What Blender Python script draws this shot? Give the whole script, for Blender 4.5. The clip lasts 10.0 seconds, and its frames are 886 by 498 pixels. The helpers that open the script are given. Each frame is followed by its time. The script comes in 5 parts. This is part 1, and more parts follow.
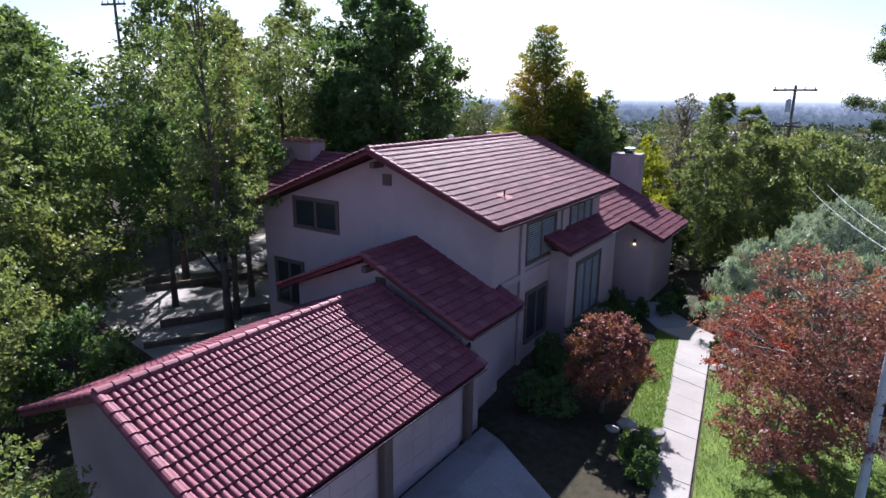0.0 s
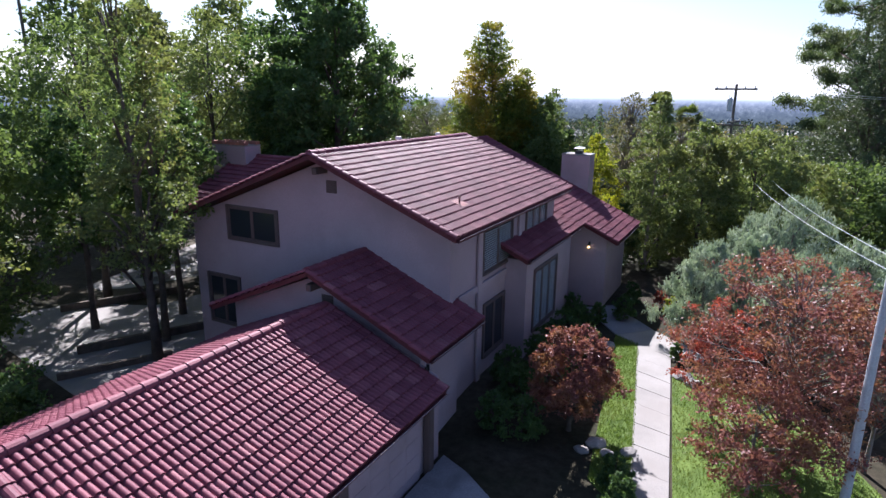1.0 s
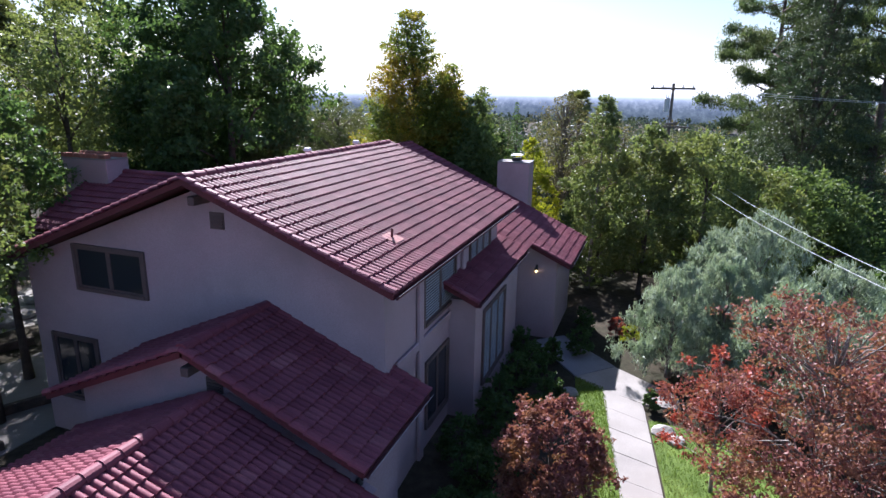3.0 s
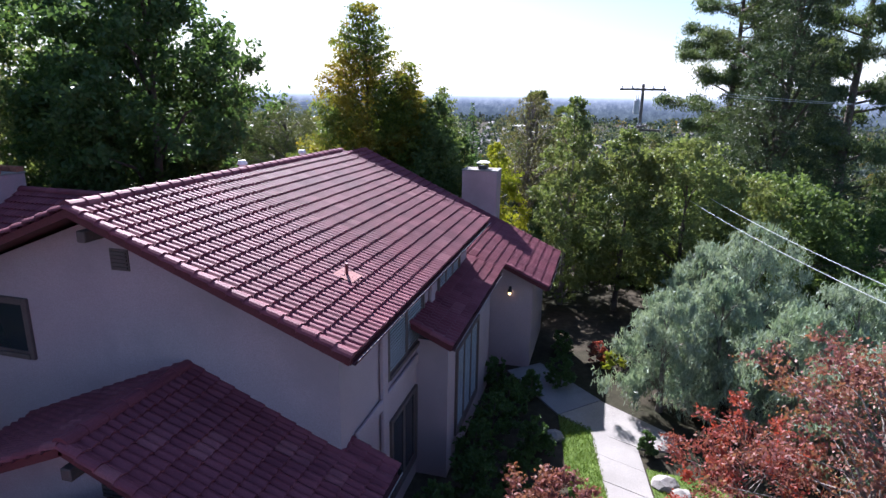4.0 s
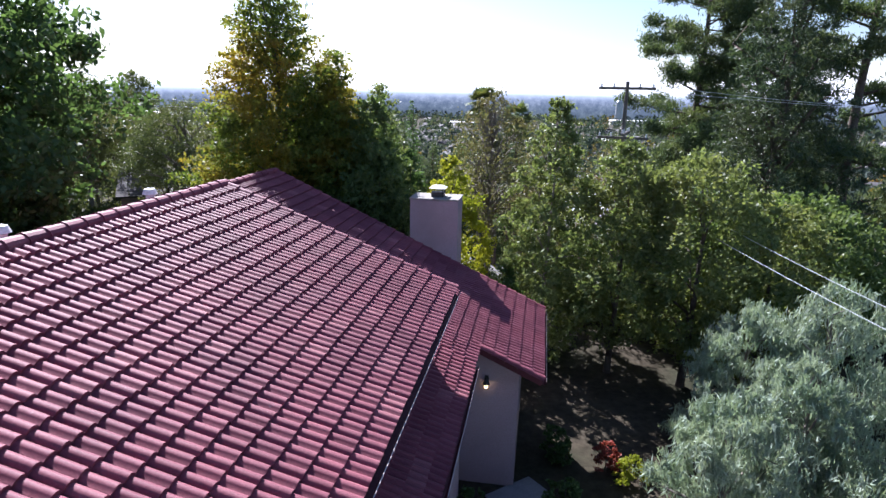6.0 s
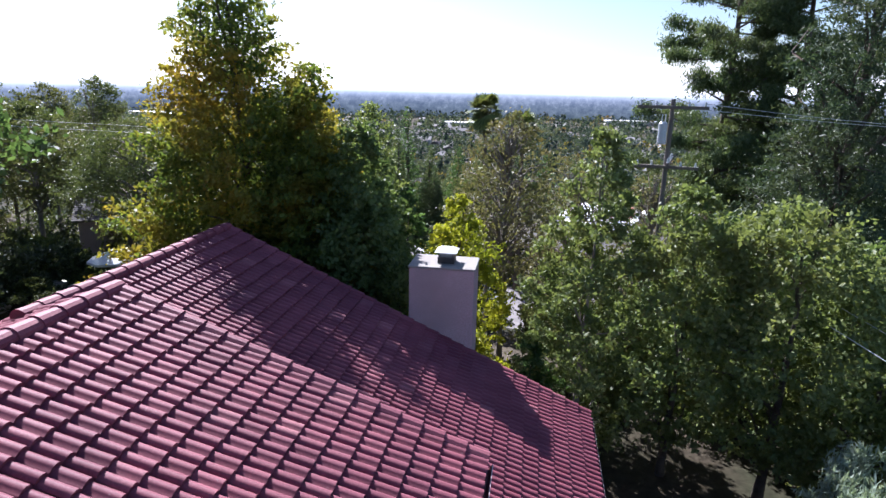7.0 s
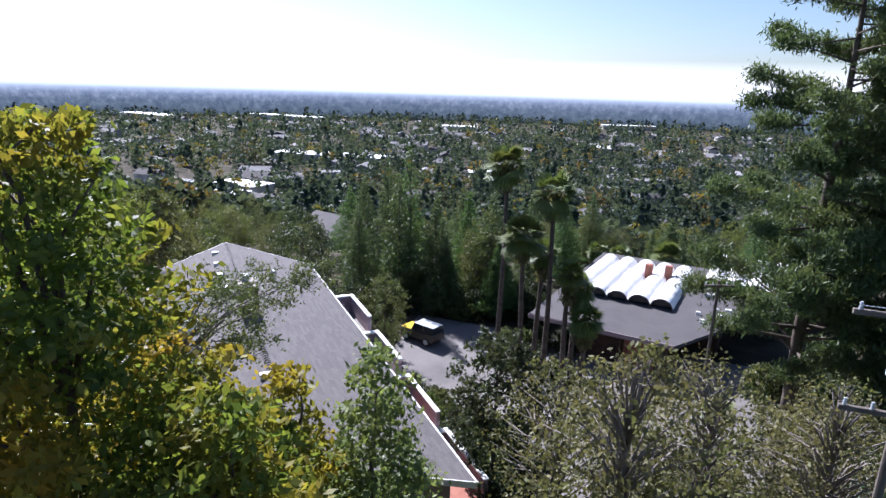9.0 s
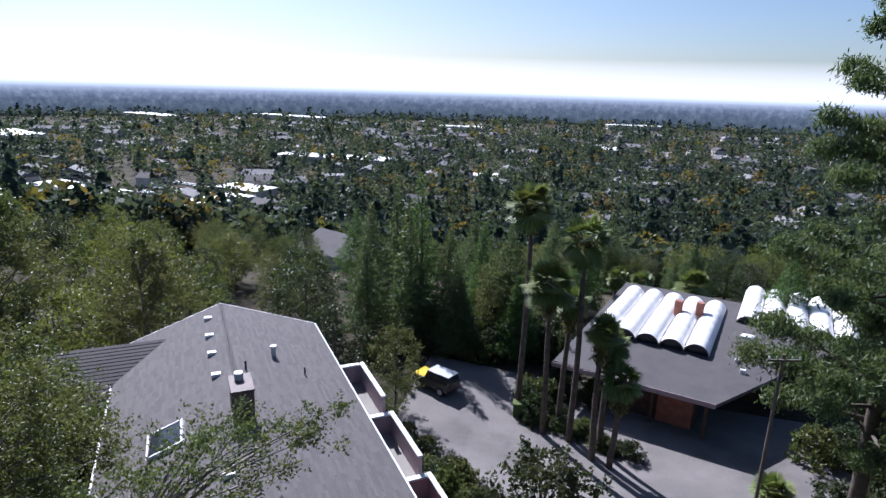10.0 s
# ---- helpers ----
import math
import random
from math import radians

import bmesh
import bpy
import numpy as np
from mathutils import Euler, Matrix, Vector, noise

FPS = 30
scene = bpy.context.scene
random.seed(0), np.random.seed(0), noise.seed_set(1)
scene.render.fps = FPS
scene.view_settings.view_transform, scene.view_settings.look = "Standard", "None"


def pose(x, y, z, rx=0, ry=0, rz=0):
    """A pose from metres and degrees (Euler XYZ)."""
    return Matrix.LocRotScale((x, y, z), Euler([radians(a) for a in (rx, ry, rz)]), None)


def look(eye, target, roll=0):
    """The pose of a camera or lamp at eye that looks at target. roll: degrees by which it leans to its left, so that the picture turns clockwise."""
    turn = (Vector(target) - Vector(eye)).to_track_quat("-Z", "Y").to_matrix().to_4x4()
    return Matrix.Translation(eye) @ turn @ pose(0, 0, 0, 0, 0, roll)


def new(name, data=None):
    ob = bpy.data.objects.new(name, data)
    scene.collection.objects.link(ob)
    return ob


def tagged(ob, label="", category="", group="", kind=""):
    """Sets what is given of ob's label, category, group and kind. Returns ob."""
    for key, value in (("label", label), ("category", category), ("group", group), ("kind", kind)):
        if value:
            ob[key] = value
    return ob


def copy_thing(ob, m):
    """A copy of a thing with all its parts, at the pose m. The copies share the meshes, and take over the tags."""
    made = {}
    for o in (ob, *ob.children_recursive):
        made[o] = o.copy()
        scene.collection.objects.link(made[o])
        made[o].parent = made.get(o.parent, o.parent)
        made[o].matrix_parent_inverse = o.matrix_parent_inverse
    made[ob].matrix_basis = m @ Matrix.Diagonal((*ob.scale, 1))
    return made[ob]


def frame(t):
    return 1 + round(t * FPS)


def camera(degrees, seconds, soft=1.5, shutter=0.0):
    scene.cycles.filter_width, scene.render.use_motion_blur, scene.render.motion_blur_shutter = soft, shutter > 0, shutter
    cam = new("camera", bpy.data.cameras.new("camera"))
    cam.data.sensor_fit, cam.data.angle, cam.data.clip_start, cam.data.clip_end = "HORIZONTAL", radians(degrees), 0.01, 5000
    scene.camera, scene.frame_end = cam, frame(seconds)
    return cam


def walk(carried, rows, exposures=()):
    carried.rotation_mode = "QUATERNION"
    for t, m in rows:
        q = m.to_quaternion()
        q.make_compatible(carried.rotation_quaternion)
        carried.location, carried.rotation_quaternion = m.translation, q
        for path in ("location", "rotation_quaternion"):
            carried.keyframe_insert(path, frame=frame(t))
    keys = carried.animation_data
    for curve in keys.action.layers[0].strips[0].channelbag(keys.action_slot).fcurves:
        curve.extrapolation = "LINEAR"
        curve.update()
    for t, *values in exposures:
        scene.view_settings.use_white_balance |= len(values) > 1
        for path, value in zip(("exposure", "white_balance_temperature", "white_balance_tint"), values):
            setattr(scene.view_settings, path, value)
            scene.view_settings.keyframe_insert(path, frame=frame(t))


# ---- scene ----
cam = camera(73.4, 10.0, soft=1.5)
METRES, EYE, TILT, LEAN, TURN = 40.0, 9.9, -14.5, -0.5, 34.3
ROWS = [
    (0.0, 0.0, 0.0, 0.0, -0.0, 0.0, 0.0),
    (0.5, -0.0046, 0.0182, 0.0051, -2.73, -0.11, 0.68),
    (1.0, -0.0081, 0.0389, 0.0113, -5.61, -0.27, 1.37),
    (1.5, -0.0103, 0.0629, 0.0183, -8.01, -0.42, 1.93),
    (2.0, -0.0106, 0.0907, 0.0262, -9.84, -0.58, 2.32),
    (3.5, 0.0002, 0.1893, 0.0533, -16.16, -1.04, 3.78),
    (4.0, 0.007, 0.2246, 0.0629, -18.32, -1.18, 4.29),
    (4.5, 0.0155, 0.261, 0.0727, -20.33, -1.41, 4.74),
    (5.0, 0.0272, 0.2998, 0.0831, -22.31, -1.68, 5.15),
    (6.5, 0.0868, 0.4493, 0.1277, -24.59, -2.14, 5.37),
    (7.0, 0.1109, 0.51, 0.1563, -24.82, -2.18, 5.38),
    (7.5, 0.1358, 0.5715, 0.1905, -24.94, -2.06, 5.31),
    (8.0, 0.1583, 0.6325, 0.2281, -25.09, -2.06, 5.24),
    (8.5, 0.1781, 0.6926, 0.2705, -25.26, -2.13, 5.09),
    (9.0, 0.1989, 0.75, 0.3146, -25.32, -2.17, 5.08),
    (9.5, 0.2169, 0.8059, 0.3587, -25.31, -2.24, 5.13),
    (10.0, 0.2298, 0.8601, 0.4026, -25.02, -2.29, 5.07),
]
walk(cam, [(t, pose(0, 0, EYE, TILT, LEAN, TURN) @ pose(METRES * x, METRES * y, METRES * z, 90 + pitch, roll, yaw)) for t, x, y, z, yaw, pitch, roll in ROWS],
     [(0.0, 1.58, 5800, 20), (5.0, 1.7, 5700, 20), (7.5, 1.62, 5700, 20), (8.5, 1.5, 5650, 20), (9.2, 1.24, 5600, 19), (10.0, 0.98, 5550, 18)])

# ---- daylight ----
SUN_AZ, SUN_EL = -34.0, 40.5  # degrees from +Y (minus: towards -X), and above the horizon
world = bpy.data.worlds.new("sky")
scene.world = world
world.use_nodes = True
wn = world.node_tree.nodes
sky = wn.new("ShaderNodeTexSky")
sky.sky_type = "NISHITA"
sky.sun_disc = False
sky.sun_elevation, sky.sun_rotation = radians(SUN_EL), radians(SUN_AZ)
sky.dust_density, sky.air_density, sky.ozone_density = 1.0, 1.0, 3.0
wn["Background"].inputs["Strength"].default_value = 0.052
world.node_tree.links.new(sky.outputs["Color"], wn["Background"].inputs["Color"])
sun_data = bpy.data.lights.new("sun", "SUN")
sun_data.energy, sun_data.angle, sun_data.color = 5.0, radians(0.55), (1.0, 0.96, 0.9)
sun = new("sun", sun_data)
sd = Vector((math.sin(radians(SUN_AZ)) * math.cos(radians(SUN_EL)), math.cos(radians(SUN_AZ)) * math.cos(radians(SUN_EL)), math.sin(radians(SUN_EL))))
sun.matrix_basis = look(sd * 50, (0, 0, 0))


# ---- materials ----
def material(name, rough=0.8, spec=0.3, metal=0.0):
    m = bpy.data.materials.new(name)
    m.use_nodes = True
    b = m.node_tree.nodes["Principled BSDF"]
    b.inputs["Roughness"].default_value, b.inputs["Metallic"].default_value = rough, metal
    b.inputs["Specular IOR Level"].default_value = spec
    return m, m.node_tree.nodes, m.node_tree.links, b


def ramp_node(nodes, stops):
    r = nodes.new("ShaderNodeValToRGB")
    while len(r.color_ramp.elements) < len(stops):
        r.color_ramp.elements.new(0.5)
    for e, (pos, col) in zip(r.color_ramp.elements, stops):
        e.position, e.color = pos, (*col, 1)
    return r


def noise_node(nodes, links, scale, detail=4.0, coords=None, rough=0.55):
    n = nodes.new("ShaderNodeTexNoise")
    n.inputs["Scale"].default_value, n.inputs["Detail"].default_value, n.inputs["Roughness"].default_value = scale, detail, rough
    if coords is not None:
        links.new(coords, n.inputs["Vector"])
    return n


def mix_node(nodes, links, a, b, fac, blend="MIX"):
    x = nodes.new("ShaderNodeMix")
    x.data_type, x.blend_type = "RGBA", blend
    for sock, v in ((x.inputs[0], fac), (x.inputs[6], a), (x.inputs[7], b)):
        if isinstance(v, (int, float)):
            sock.default_value = v
        elif isinstance(v, tuple):
            sock.default_value = (*v, 1)
        else:
            links.new(v, sock)
    return x.outputs[2]


def surface(name, dark, light, scale, fine, rough=0.85, bump=0.3, spec=0.25, stain=None, stain_scale=0.6, metal=0.0, dist=0.01):
    """A surface with grain at one scale, patches at another, and relief."""
    m, nodes, links, b = material(name, rough, spec, metal)
    geo = nodes.new("ShaderNodeNewGeometry")
    big = noise_node(nodes, links, scale, 5, geo.outputs["Position"])
    small = noise_node(nodes, links, fine, 6, geo.outputs["Position"], 0.65)
    r = ramp_node(nodes, [(0.3, dark), (0.72, light)])
    links.new(big.outputs["Fac"], r.inputs[0])
    g = ramp_node(nodes, [(0.25, (0.72, 0.72, 0.72)), (0.75, (1.18, 1.18, 1.18))])
    links.new(small.outputs["Fac"], g.inputs[0])
    col = mix_node(nodes, links, r.outputs[0], g.outputs[0], 1.0, "MULTIPLY")
    if stain:
        sn = noise_node(nodes, links, stain_scale, 6, geo.outputs["Position"], 0.6)
        sr = ramp_node(nodes, [(0.52, (0, 0, 0)), (0.68, (1, 1, 1))])
        links.new(sn.outputs["Fac"], sr.inputs[0])
        col = mix_node(nodes, links, col, stain, sr.outputs[0])
    links.new(col, b.inputs["Base Color"])
    if bump:
        bp = nodes.new("ShaderNodeBump")
        bp.inputs["Strength"].default_value, bp.inputs["Distance"].default_value = bump, dist
        links.new(small.outputs["Fac"], bp.inputs["Height"])
        links.new(bp.outputs[0], b.inputs["Normal"])
    return m


def tile_material():
    m, nodes, links, b = material("clay_tile", 0.62, 0.19)
    oi, geo = nodes.new("ShaderNodeObjectInfo"), nodes.new("ShaderNodeNewGeometry")
    add = nodes.new("ShaderNodeMath")
    add.operation = "ADD"
    links.new(oi.outputs["Random"], add.inputs[0])
    links.new(geo.outputs["Random Per Island"], add.inputs[1])
    fr = nodes.new("ShaderNodeMath")
    fr.operation = "FRACT"
    links.new(add.outputs[0], fr.inputs[0])
    r = ramp_node(nodes, [(0.0, (0.158, 0.044, 0.06)), (0.45, (0.18, 0.053, 0.071)), (0.9, (0.2, 0.062, 0.08)), (1.0, (0.245, 0.092, 0.105))])
    links.new(fr.outputs[0], r.inputs[0])
    patch = noise_node(nodes, links, 0.9, 4, geo.outputs["Position"])
    pr = ramp_node(nodes, [(0.3, (0.8, 0.8, 0.84)), (0.7, (1.15, 1.12, 1.1))])
    links.new(patch.outputs["Fac"], pr.inputs[0])
    grain = noise_node(nodes, links, 38, 5, geo.outputs["Position"], 0.7)
    gr = ramp_node(nodes, [(0.3, (0.78, 0.78, 0.78)), (0.7, (1.2, 1.2, 1.2))])
    links.new(grain.outputs["Fac"], gr.inputs[0])
    col = mix_node(nodes, links, mix_node(nodes, links, r.outputs[0], pr.outputs[0], 1.0, "MULTIPLY"), gr.outputs[0], 1.0, "MULTIPLY")
    lich = noise_node(nodes, links, 5.5, 6, geo.outputs["Position"], 0.7)
    lr = ramp_node(nodes, [(0.66, (0, 0, 0)), (0.78, (0.6, 0.6, 0.6))])
    links.new(lich.outputs["Fac"], lr.inputs[0])
    links.new(mix_node(nodes, links, col, (0.4, 0.29, 0.3), lr.outputs[0]), b.inputs["Base Color"])
    bp = nodes.new("ShaderNodeBump")
    bp.inputs["Strength"].default_value, bp.inputs["Distance"].default_value = 0.25, 0.008
    links.new(grain.outputs["Fac"], bp.inputs["Height"])
    links.new(bp.outputs[0], b.inputs["Normal"])
    return m


def leaf_material(name, a, b_, c, patch_scale=0.35, translucent=0.38, rough=0.5, spec=0.22):
    """Leaves that vary one by one between a and b, with patches of c."""
    m, nodes, links, b = material(name, rough, spec)
    geo = nodes.new("ShaderNodeNewGeometry")
    r = ramp_node(nodes, [(0.0, a), (1.0, b_)])
    links.new(geo.outputs["Random Per Island"], r.inputs[0])
    n = noise_node(nodes, links, patch_scale, 3, geo.outputs["Position"])
    nr = ramp_node(nodes, [(0.45, (0, 0, 0)), (0.68, (0.85, 0.85, 0.85))])
    links.new(n.outputs["Fac"], nr.inputs[0])
    col = mix_node(nodes, links, r.outputs[0], c, nr.outputs[0])
    links.new(col, b.inputs["Base Color"])
    tr = nodes.new("ShaderNodeBsdfTranslucent")
    links.new(mix_node(nodes, links, col, (1.18, 1.16, 0.7), 1.0, "MULTIPLY"), tr.inputs["Color"])
    mx = nodes.new("ShaderNodeMixShader")
    mx.inputs[0].default_value = translucent
    links.new(b.outputs[0], mx.inputs[1])
    links.new(tr.outputs[0], mx.inputs[2])
    links.new(mx.outputs[0], nodes["Material Output"].inputs["Surface"])
    return m


TILE = tile_material()
STUCCO = surface("stucco", (0.36, 0.275, 0.295), (0.43, 0.333, 0.357), 0.5, 45, 0.9, 0.35, stain=(0.31, 0.243, 0.255), stain_scale=0.35)
TRIM = surface("trim_paint", (0.1, 0.072, 0.068), (0.14, 0.1, 0.095), 2, 40, 0.6, 0.1)
FASCIA = surface("fascia_paint", (0.1, 0.026, 0.032), (0.13, 0.036, 0.042), 2, 30, 0.6, 0.1)
UNDER = surface("roof_underlay", (0.09, 0.04, 0.04), (0.12, 0.05, 0.05), 2, 20)
GUTTER = surface("gutter_metal", (0.36, 0.3, 0.29), (0.44, 0.38, 0.37), 3, 30, 0.4, 0.05)
WHITE = surface("white_paint", (0.72, 0.72, 0.72), (0.82, 0.82, 0.81), 1.5, 30, 0.5, 0.08)
CONCRETE = surface("concrete", (0.235, 0.218, 0.2), (0.31, 0.29, 0.265), 0.7, 30, 0.9, 0.25, stain=(0.235, 0.215, 0.195), stain_scale=0.5)
DRIVE = surface("driveway_concrete", (0.19, 0.19, 0.205), (0.27, 0.265, 0.28), 0.4, 22, 0.9, 0.25, stain=(0.15, 0.15, 0.16))
ASPHALT = surface("asphalt", (0.13, 0.12, 0.115), (0.2, 0.182, 0.175), 0.25, 14, 0.9, 0.3, stain=(0.1, 0.094, 0.09), stain_scale=0.2)
SHINGLE = surface("asphalt_shingle", (0.070, 0.065, 0.068), (0.098, 0.09, 0.09), 0.5, 16, 0.85, 0.5, stain=(0.076, 0.071, 0.072), stain_scale=0.25)
BARK = surface("bark", (0.07, 0.055, 0.045), (0.14, 0.115, 0.095), 3, 22, 0.95, 0.8, dist=0.03)
PALE_BARK = surface("pale_bark", (0.14, 0.12, 0.105), (0.25, 0.22, 0.2), 3, 22, 0.9, 0.6, dist=0.02)
POLE_WOOD = surface("pole_wood", (0.120, 0.102, 0.087), (0.180, 0.156, 0.138), 2, 25, 0.9, 0.4)
GREY_METAL = surface("grey_metal", (0.42, 0.45, 0.48), (0.52, 0.55, 0.58), 3, 30, 0.4, 0.05, 0.5)
DARK = surface("dark_metal", (0.03, 0.03, 0.03), (0.05, 0.05, 0.05), 3, 30, 0.5, 0.05)
STONE = surface("stone", (0.2, 0.185, 0.17), (0.4, 0.375, 0.345), 1.5, 18, 0.9, 0.6, dist=0.03)
BRICK = surface("brick", (0.28, 0.11, 0.08), (0.38, 0.17, 0.12), 2, 25, 0.9, 0.4)
REDWOOD = surface("redwood", (0.07, 0.042, 0.034), (0.11, 0.066, 0.05), 2, 25, 0.8, 0.3)
VAULT = surface("white_roof_coating", (0.78, 0.77, 0.75), (0.86, 0.85, 0.84), 0.7, 15, 0.6, 0.15, stain=(0.7, 0.68, 0.65))


def glass_material():
    m, nodes, links, b = material("window_glass", 0.06, 0.6)
    b.inputs["Base Color"].default_value = (0.025, 0.03, 0.035, 1)
    return m


GLASS = glass_material()
LEAF_DARK = leaf_material("leaf_dark", (0.049, 0.091, 0.035), (0.105, 0.176, 0.056), (0.070, 0.126, 0.049), translucent=0.45)
LEAF_MID = leaf_material("leaf_mid", (0.07, 0.112, 0.042), (0.15, 0.208, 0.07), (0.115, 0.17, 0.052), translucent=0.44)
LEAF_LIGHT = leaf_material("leaf_light", (0.09, 0.13, 0.046), (0.205, 0.255, 0.095), (0.178, 0.195, 0.066), translucent=0.42)
LEAF_MUTED = leaf_material("leaf_muted", (0.05, 0.074, 0.028), (0.125, 0.155, 0.052), (0.14, 0.135, 0.055), 0.12, 0.36, spec=0.25)
LEAF_MUTED_DARK = leaf_material("leaf_muted_dark", (0.026, 0.042, 0.022), (0.06, 0.082, 0.038), (0.065, 0.07, 0.036), 0.12, 0.32, spec=0.25)
LEAF_LIGHT_MUTED = leaf_material("leaf_light_muted", (0.075, 0.105, 0.03), (0.17, 0.19, 0.055), (0.15, 0.15, 0.05), 0.15, 0.4)
LEAF_YELLOW = leaf_material("leaf_yellow", (0.22, 0.24, 0.02), (0.4, 0.4, 0.03), (0.24, 0.29, 0.03), translucent=0.5)
LEAF_AUTUMN = leaf_material("leaf_autumn", (0.065, 0.11, 0.025), (0.17, 0.215, 0.038), (0.35, 0.245, 0.033), 0.42, 0.5)
LEAF_MAPLE = leaf_material("leaf_maple", (0.11, 0.04, 0.042), (0.31, 0.13, 0.12), (0.28, 0.145, 0.065), 0.9, 0.34)
LEAF_MAPLE_RED = leaf_material("leaf_maple_red", (0.17, 0.045, 0.045), (0.3, 0.1, 0.085), (0.38, 0.06, 0.04), 0.6, 0.4)
LEAF_OLIVE = leaf_material("leaf_olive", (0.17, 0.225, 0.175), (0.38, 0.45, 0.37), (0.22, 0.3, 0.21), 0.9, 0.3)
LEAF_PINE = leaf_material("leaf_pine", (0.05, 0.088, 0.04), (0.125, 0.17, 0.075), (0.11, 0.13, 0.055), 0.3, 0.34)
LEAF_PINE_DARK = leaf_material("leaf_pine_dark", (0.03, 0.055, 0.032), (0.08, 0.115, 0.06), (0.07, 0.085, 0.042), 0.3, 0.28)
LEAF_PALM = leaf_material("leaf_palm", (0.08, 0.12, 0.035), (0.2, 0.25, 0.08), (0.16, 0.17, 0.05), 0.3, 0.25)
LEAF_BROWN = leaf_material("leaf_brown", (0.09, 0.084, 0.042), (0.2, 0.186, 0.092), (0.13, 0.15, 0.055), 0.5, 0.32, spec=0.12)
GRASS_BLADE = leaf_material("grass_blade", (0.075, 0.14, 0.02), (0.155, 0.225, 0.04), (0.175, 0.2, 0.055), 0.7, 0.3)


# ---- helpers for building ----
def ground_z(x, y):
    """Height of the land: a level yard, a slope down to the neighbours, then the plain."""
    def s(v):
        v = min(1.0, max(0.0, v))
        return v * v * (3 - 2 * v)
    z = -8.0 * s((y - 37) / 38) - 35.0 * s((y - 98) / 125)
    z -= 0.4 * s((-7.0 - x) / 2.0) * (1 - s((y - 14) / 5)) + 0.4 * s((-14.0 - x) / 6) * s((y - 14) / 5) * (1 - s((y - 37) / 38))
    z += 1.9 * s((-26.5 - x) / 5) * s((y - 39) / 6) * (1 - s((y - 57) / 12))
    z -= 1.0 * s((x - 4) / 6) * s((y - 20) / 10) * (1 - s((y - 40) / 30))
    return z


def mesh_obj(name, verts, faces, mats, parent=None, label="", smooth=False, face_mats=None):
    me = bpy.data.meshes.new(name)
    me.from_pydata([tuple(v) for v in verts], [], [tuple(f) for f in faces])
    for m in (mats if isinstance(mats, (list, tuple)) else [mats]):
        me.materials.append(m)
    if face_mats is not None:
        me.polygons.foreach_set("material_index", face_mats)
    if smooth:
        me.polygons.foreach_set("use_smooth", [True] * len(me.polygons))
    me.update()
    ob = new(name, me)
    if parent is not None:
        ob.parent = parent
    if label:
        ob["label"] = label
    return ob


def part(name, bm, mat, parent, label="", smooth=False):
    me = bpy.data.meshes.new(name)
    bmesh.ops.recalc_face_normals(bm, faces=bm.faces)
    bm.to_mesh(me)
    bm.free()
    me.materials.append(mat)
    if smooth:
        me.polygons.foreach_set("use_smooth", [True] * len(me.polygons))
    ob = new(name, me)
    ob.parent = parent
    if label:
        ob["label"] = label
    return ob


def thing(name, label, category, m=None, group="", kind=""):
    ob = new(name)
    ob.empty_display_size = 0.2
    if m is not None:
        ob.matrix_basis = m
    return tagged(ob, label, category, group, kind)


def block(bm, x0, x1, y0, y1, z0, z1, bevel=0.0, m=None):
    c = [(x, y, z) for z in (z0, z1) for y in (y0, y1) for x in (x0, x1)]
    v = [bm.verts.new(m @ Vector(p) if m else p) for p in c]
    fs = [bm.faces.new([v[i] for i in q]) for q in ((0, 2, 3, 1), (4, 5, 7, 6), (0, 1, 5, 4), (2, 6, 7, 3), (0, 4, 6, 2), (1, 3, 7, 5))]
    if bevel:
        bmesh.ops.bevel(bm, geom=list({e for f in fs for e in f.edges}), offset=bevel, segments=1, affect="EDGES")


def box_part(name, dims, mat, parent, label="", bevel=0.01, m=None):
    bm = bmesh.new()
    block(bm, *dims, bevel=bevel, m=m)
    return part(name, bm, mat, parent, label)


def prism(bm, poly, y0, y1):
    """A polygon in x and z, extruded along y."""
    a = [bm.verts.new((x, y0, z)) for x, z in poly]
    b = [bm.verts.new((x, y1, z)) for x, z in poly]
    bm.faces.new(a)
    bm.faces.new(b[::-1])
    for i in range(len(poly)):
        j = (i + 1) % len(poly)
        bm.faces.new((a[i], b[i], b[j], a[j]))


def tube(verts, faces, pts, radii, n=6):
    """Adds a tapered tube through pts to the lists."""
    base = len(verts)
    for i, (p, r) in enumerate(zip(pts, radii)):
        p, r = Vector(p), float(r)
        d = (Vector(pts[min(i + 1, len(pts) - 1)]) - Vector(pts[max(i - 1, 0)])).normalized()
        u = d.orthogonal().normalized()
        w = d.cross(u)
        for k in range(n):
            a = 2 * math.pi * k / n
            verts.append(p + r * (math.cos(a) * u + math.sin(a) * w))
    for i in range(len(pts) - 1):
        for k in range(n):
            a, b = base + i * n + k, base + i * n + (k + 1) % n
            faces.append((a, b, b + n, a + n))
    faces.append(tuple(base + (len(pts) - 1) * n + k for k in range(n)))
    faces.append(tuple(base + k for k in reversed(range(n))))


def cylinder_part(name, p0, p1, r, mat, parent, n=12, r1=None, label=""):
    v, f = [], []
    tube(v, f, [p0, p1], [r, r if r1 is None else r1], n)
    return mesh_obj(name, v, f, mat, parent, label)


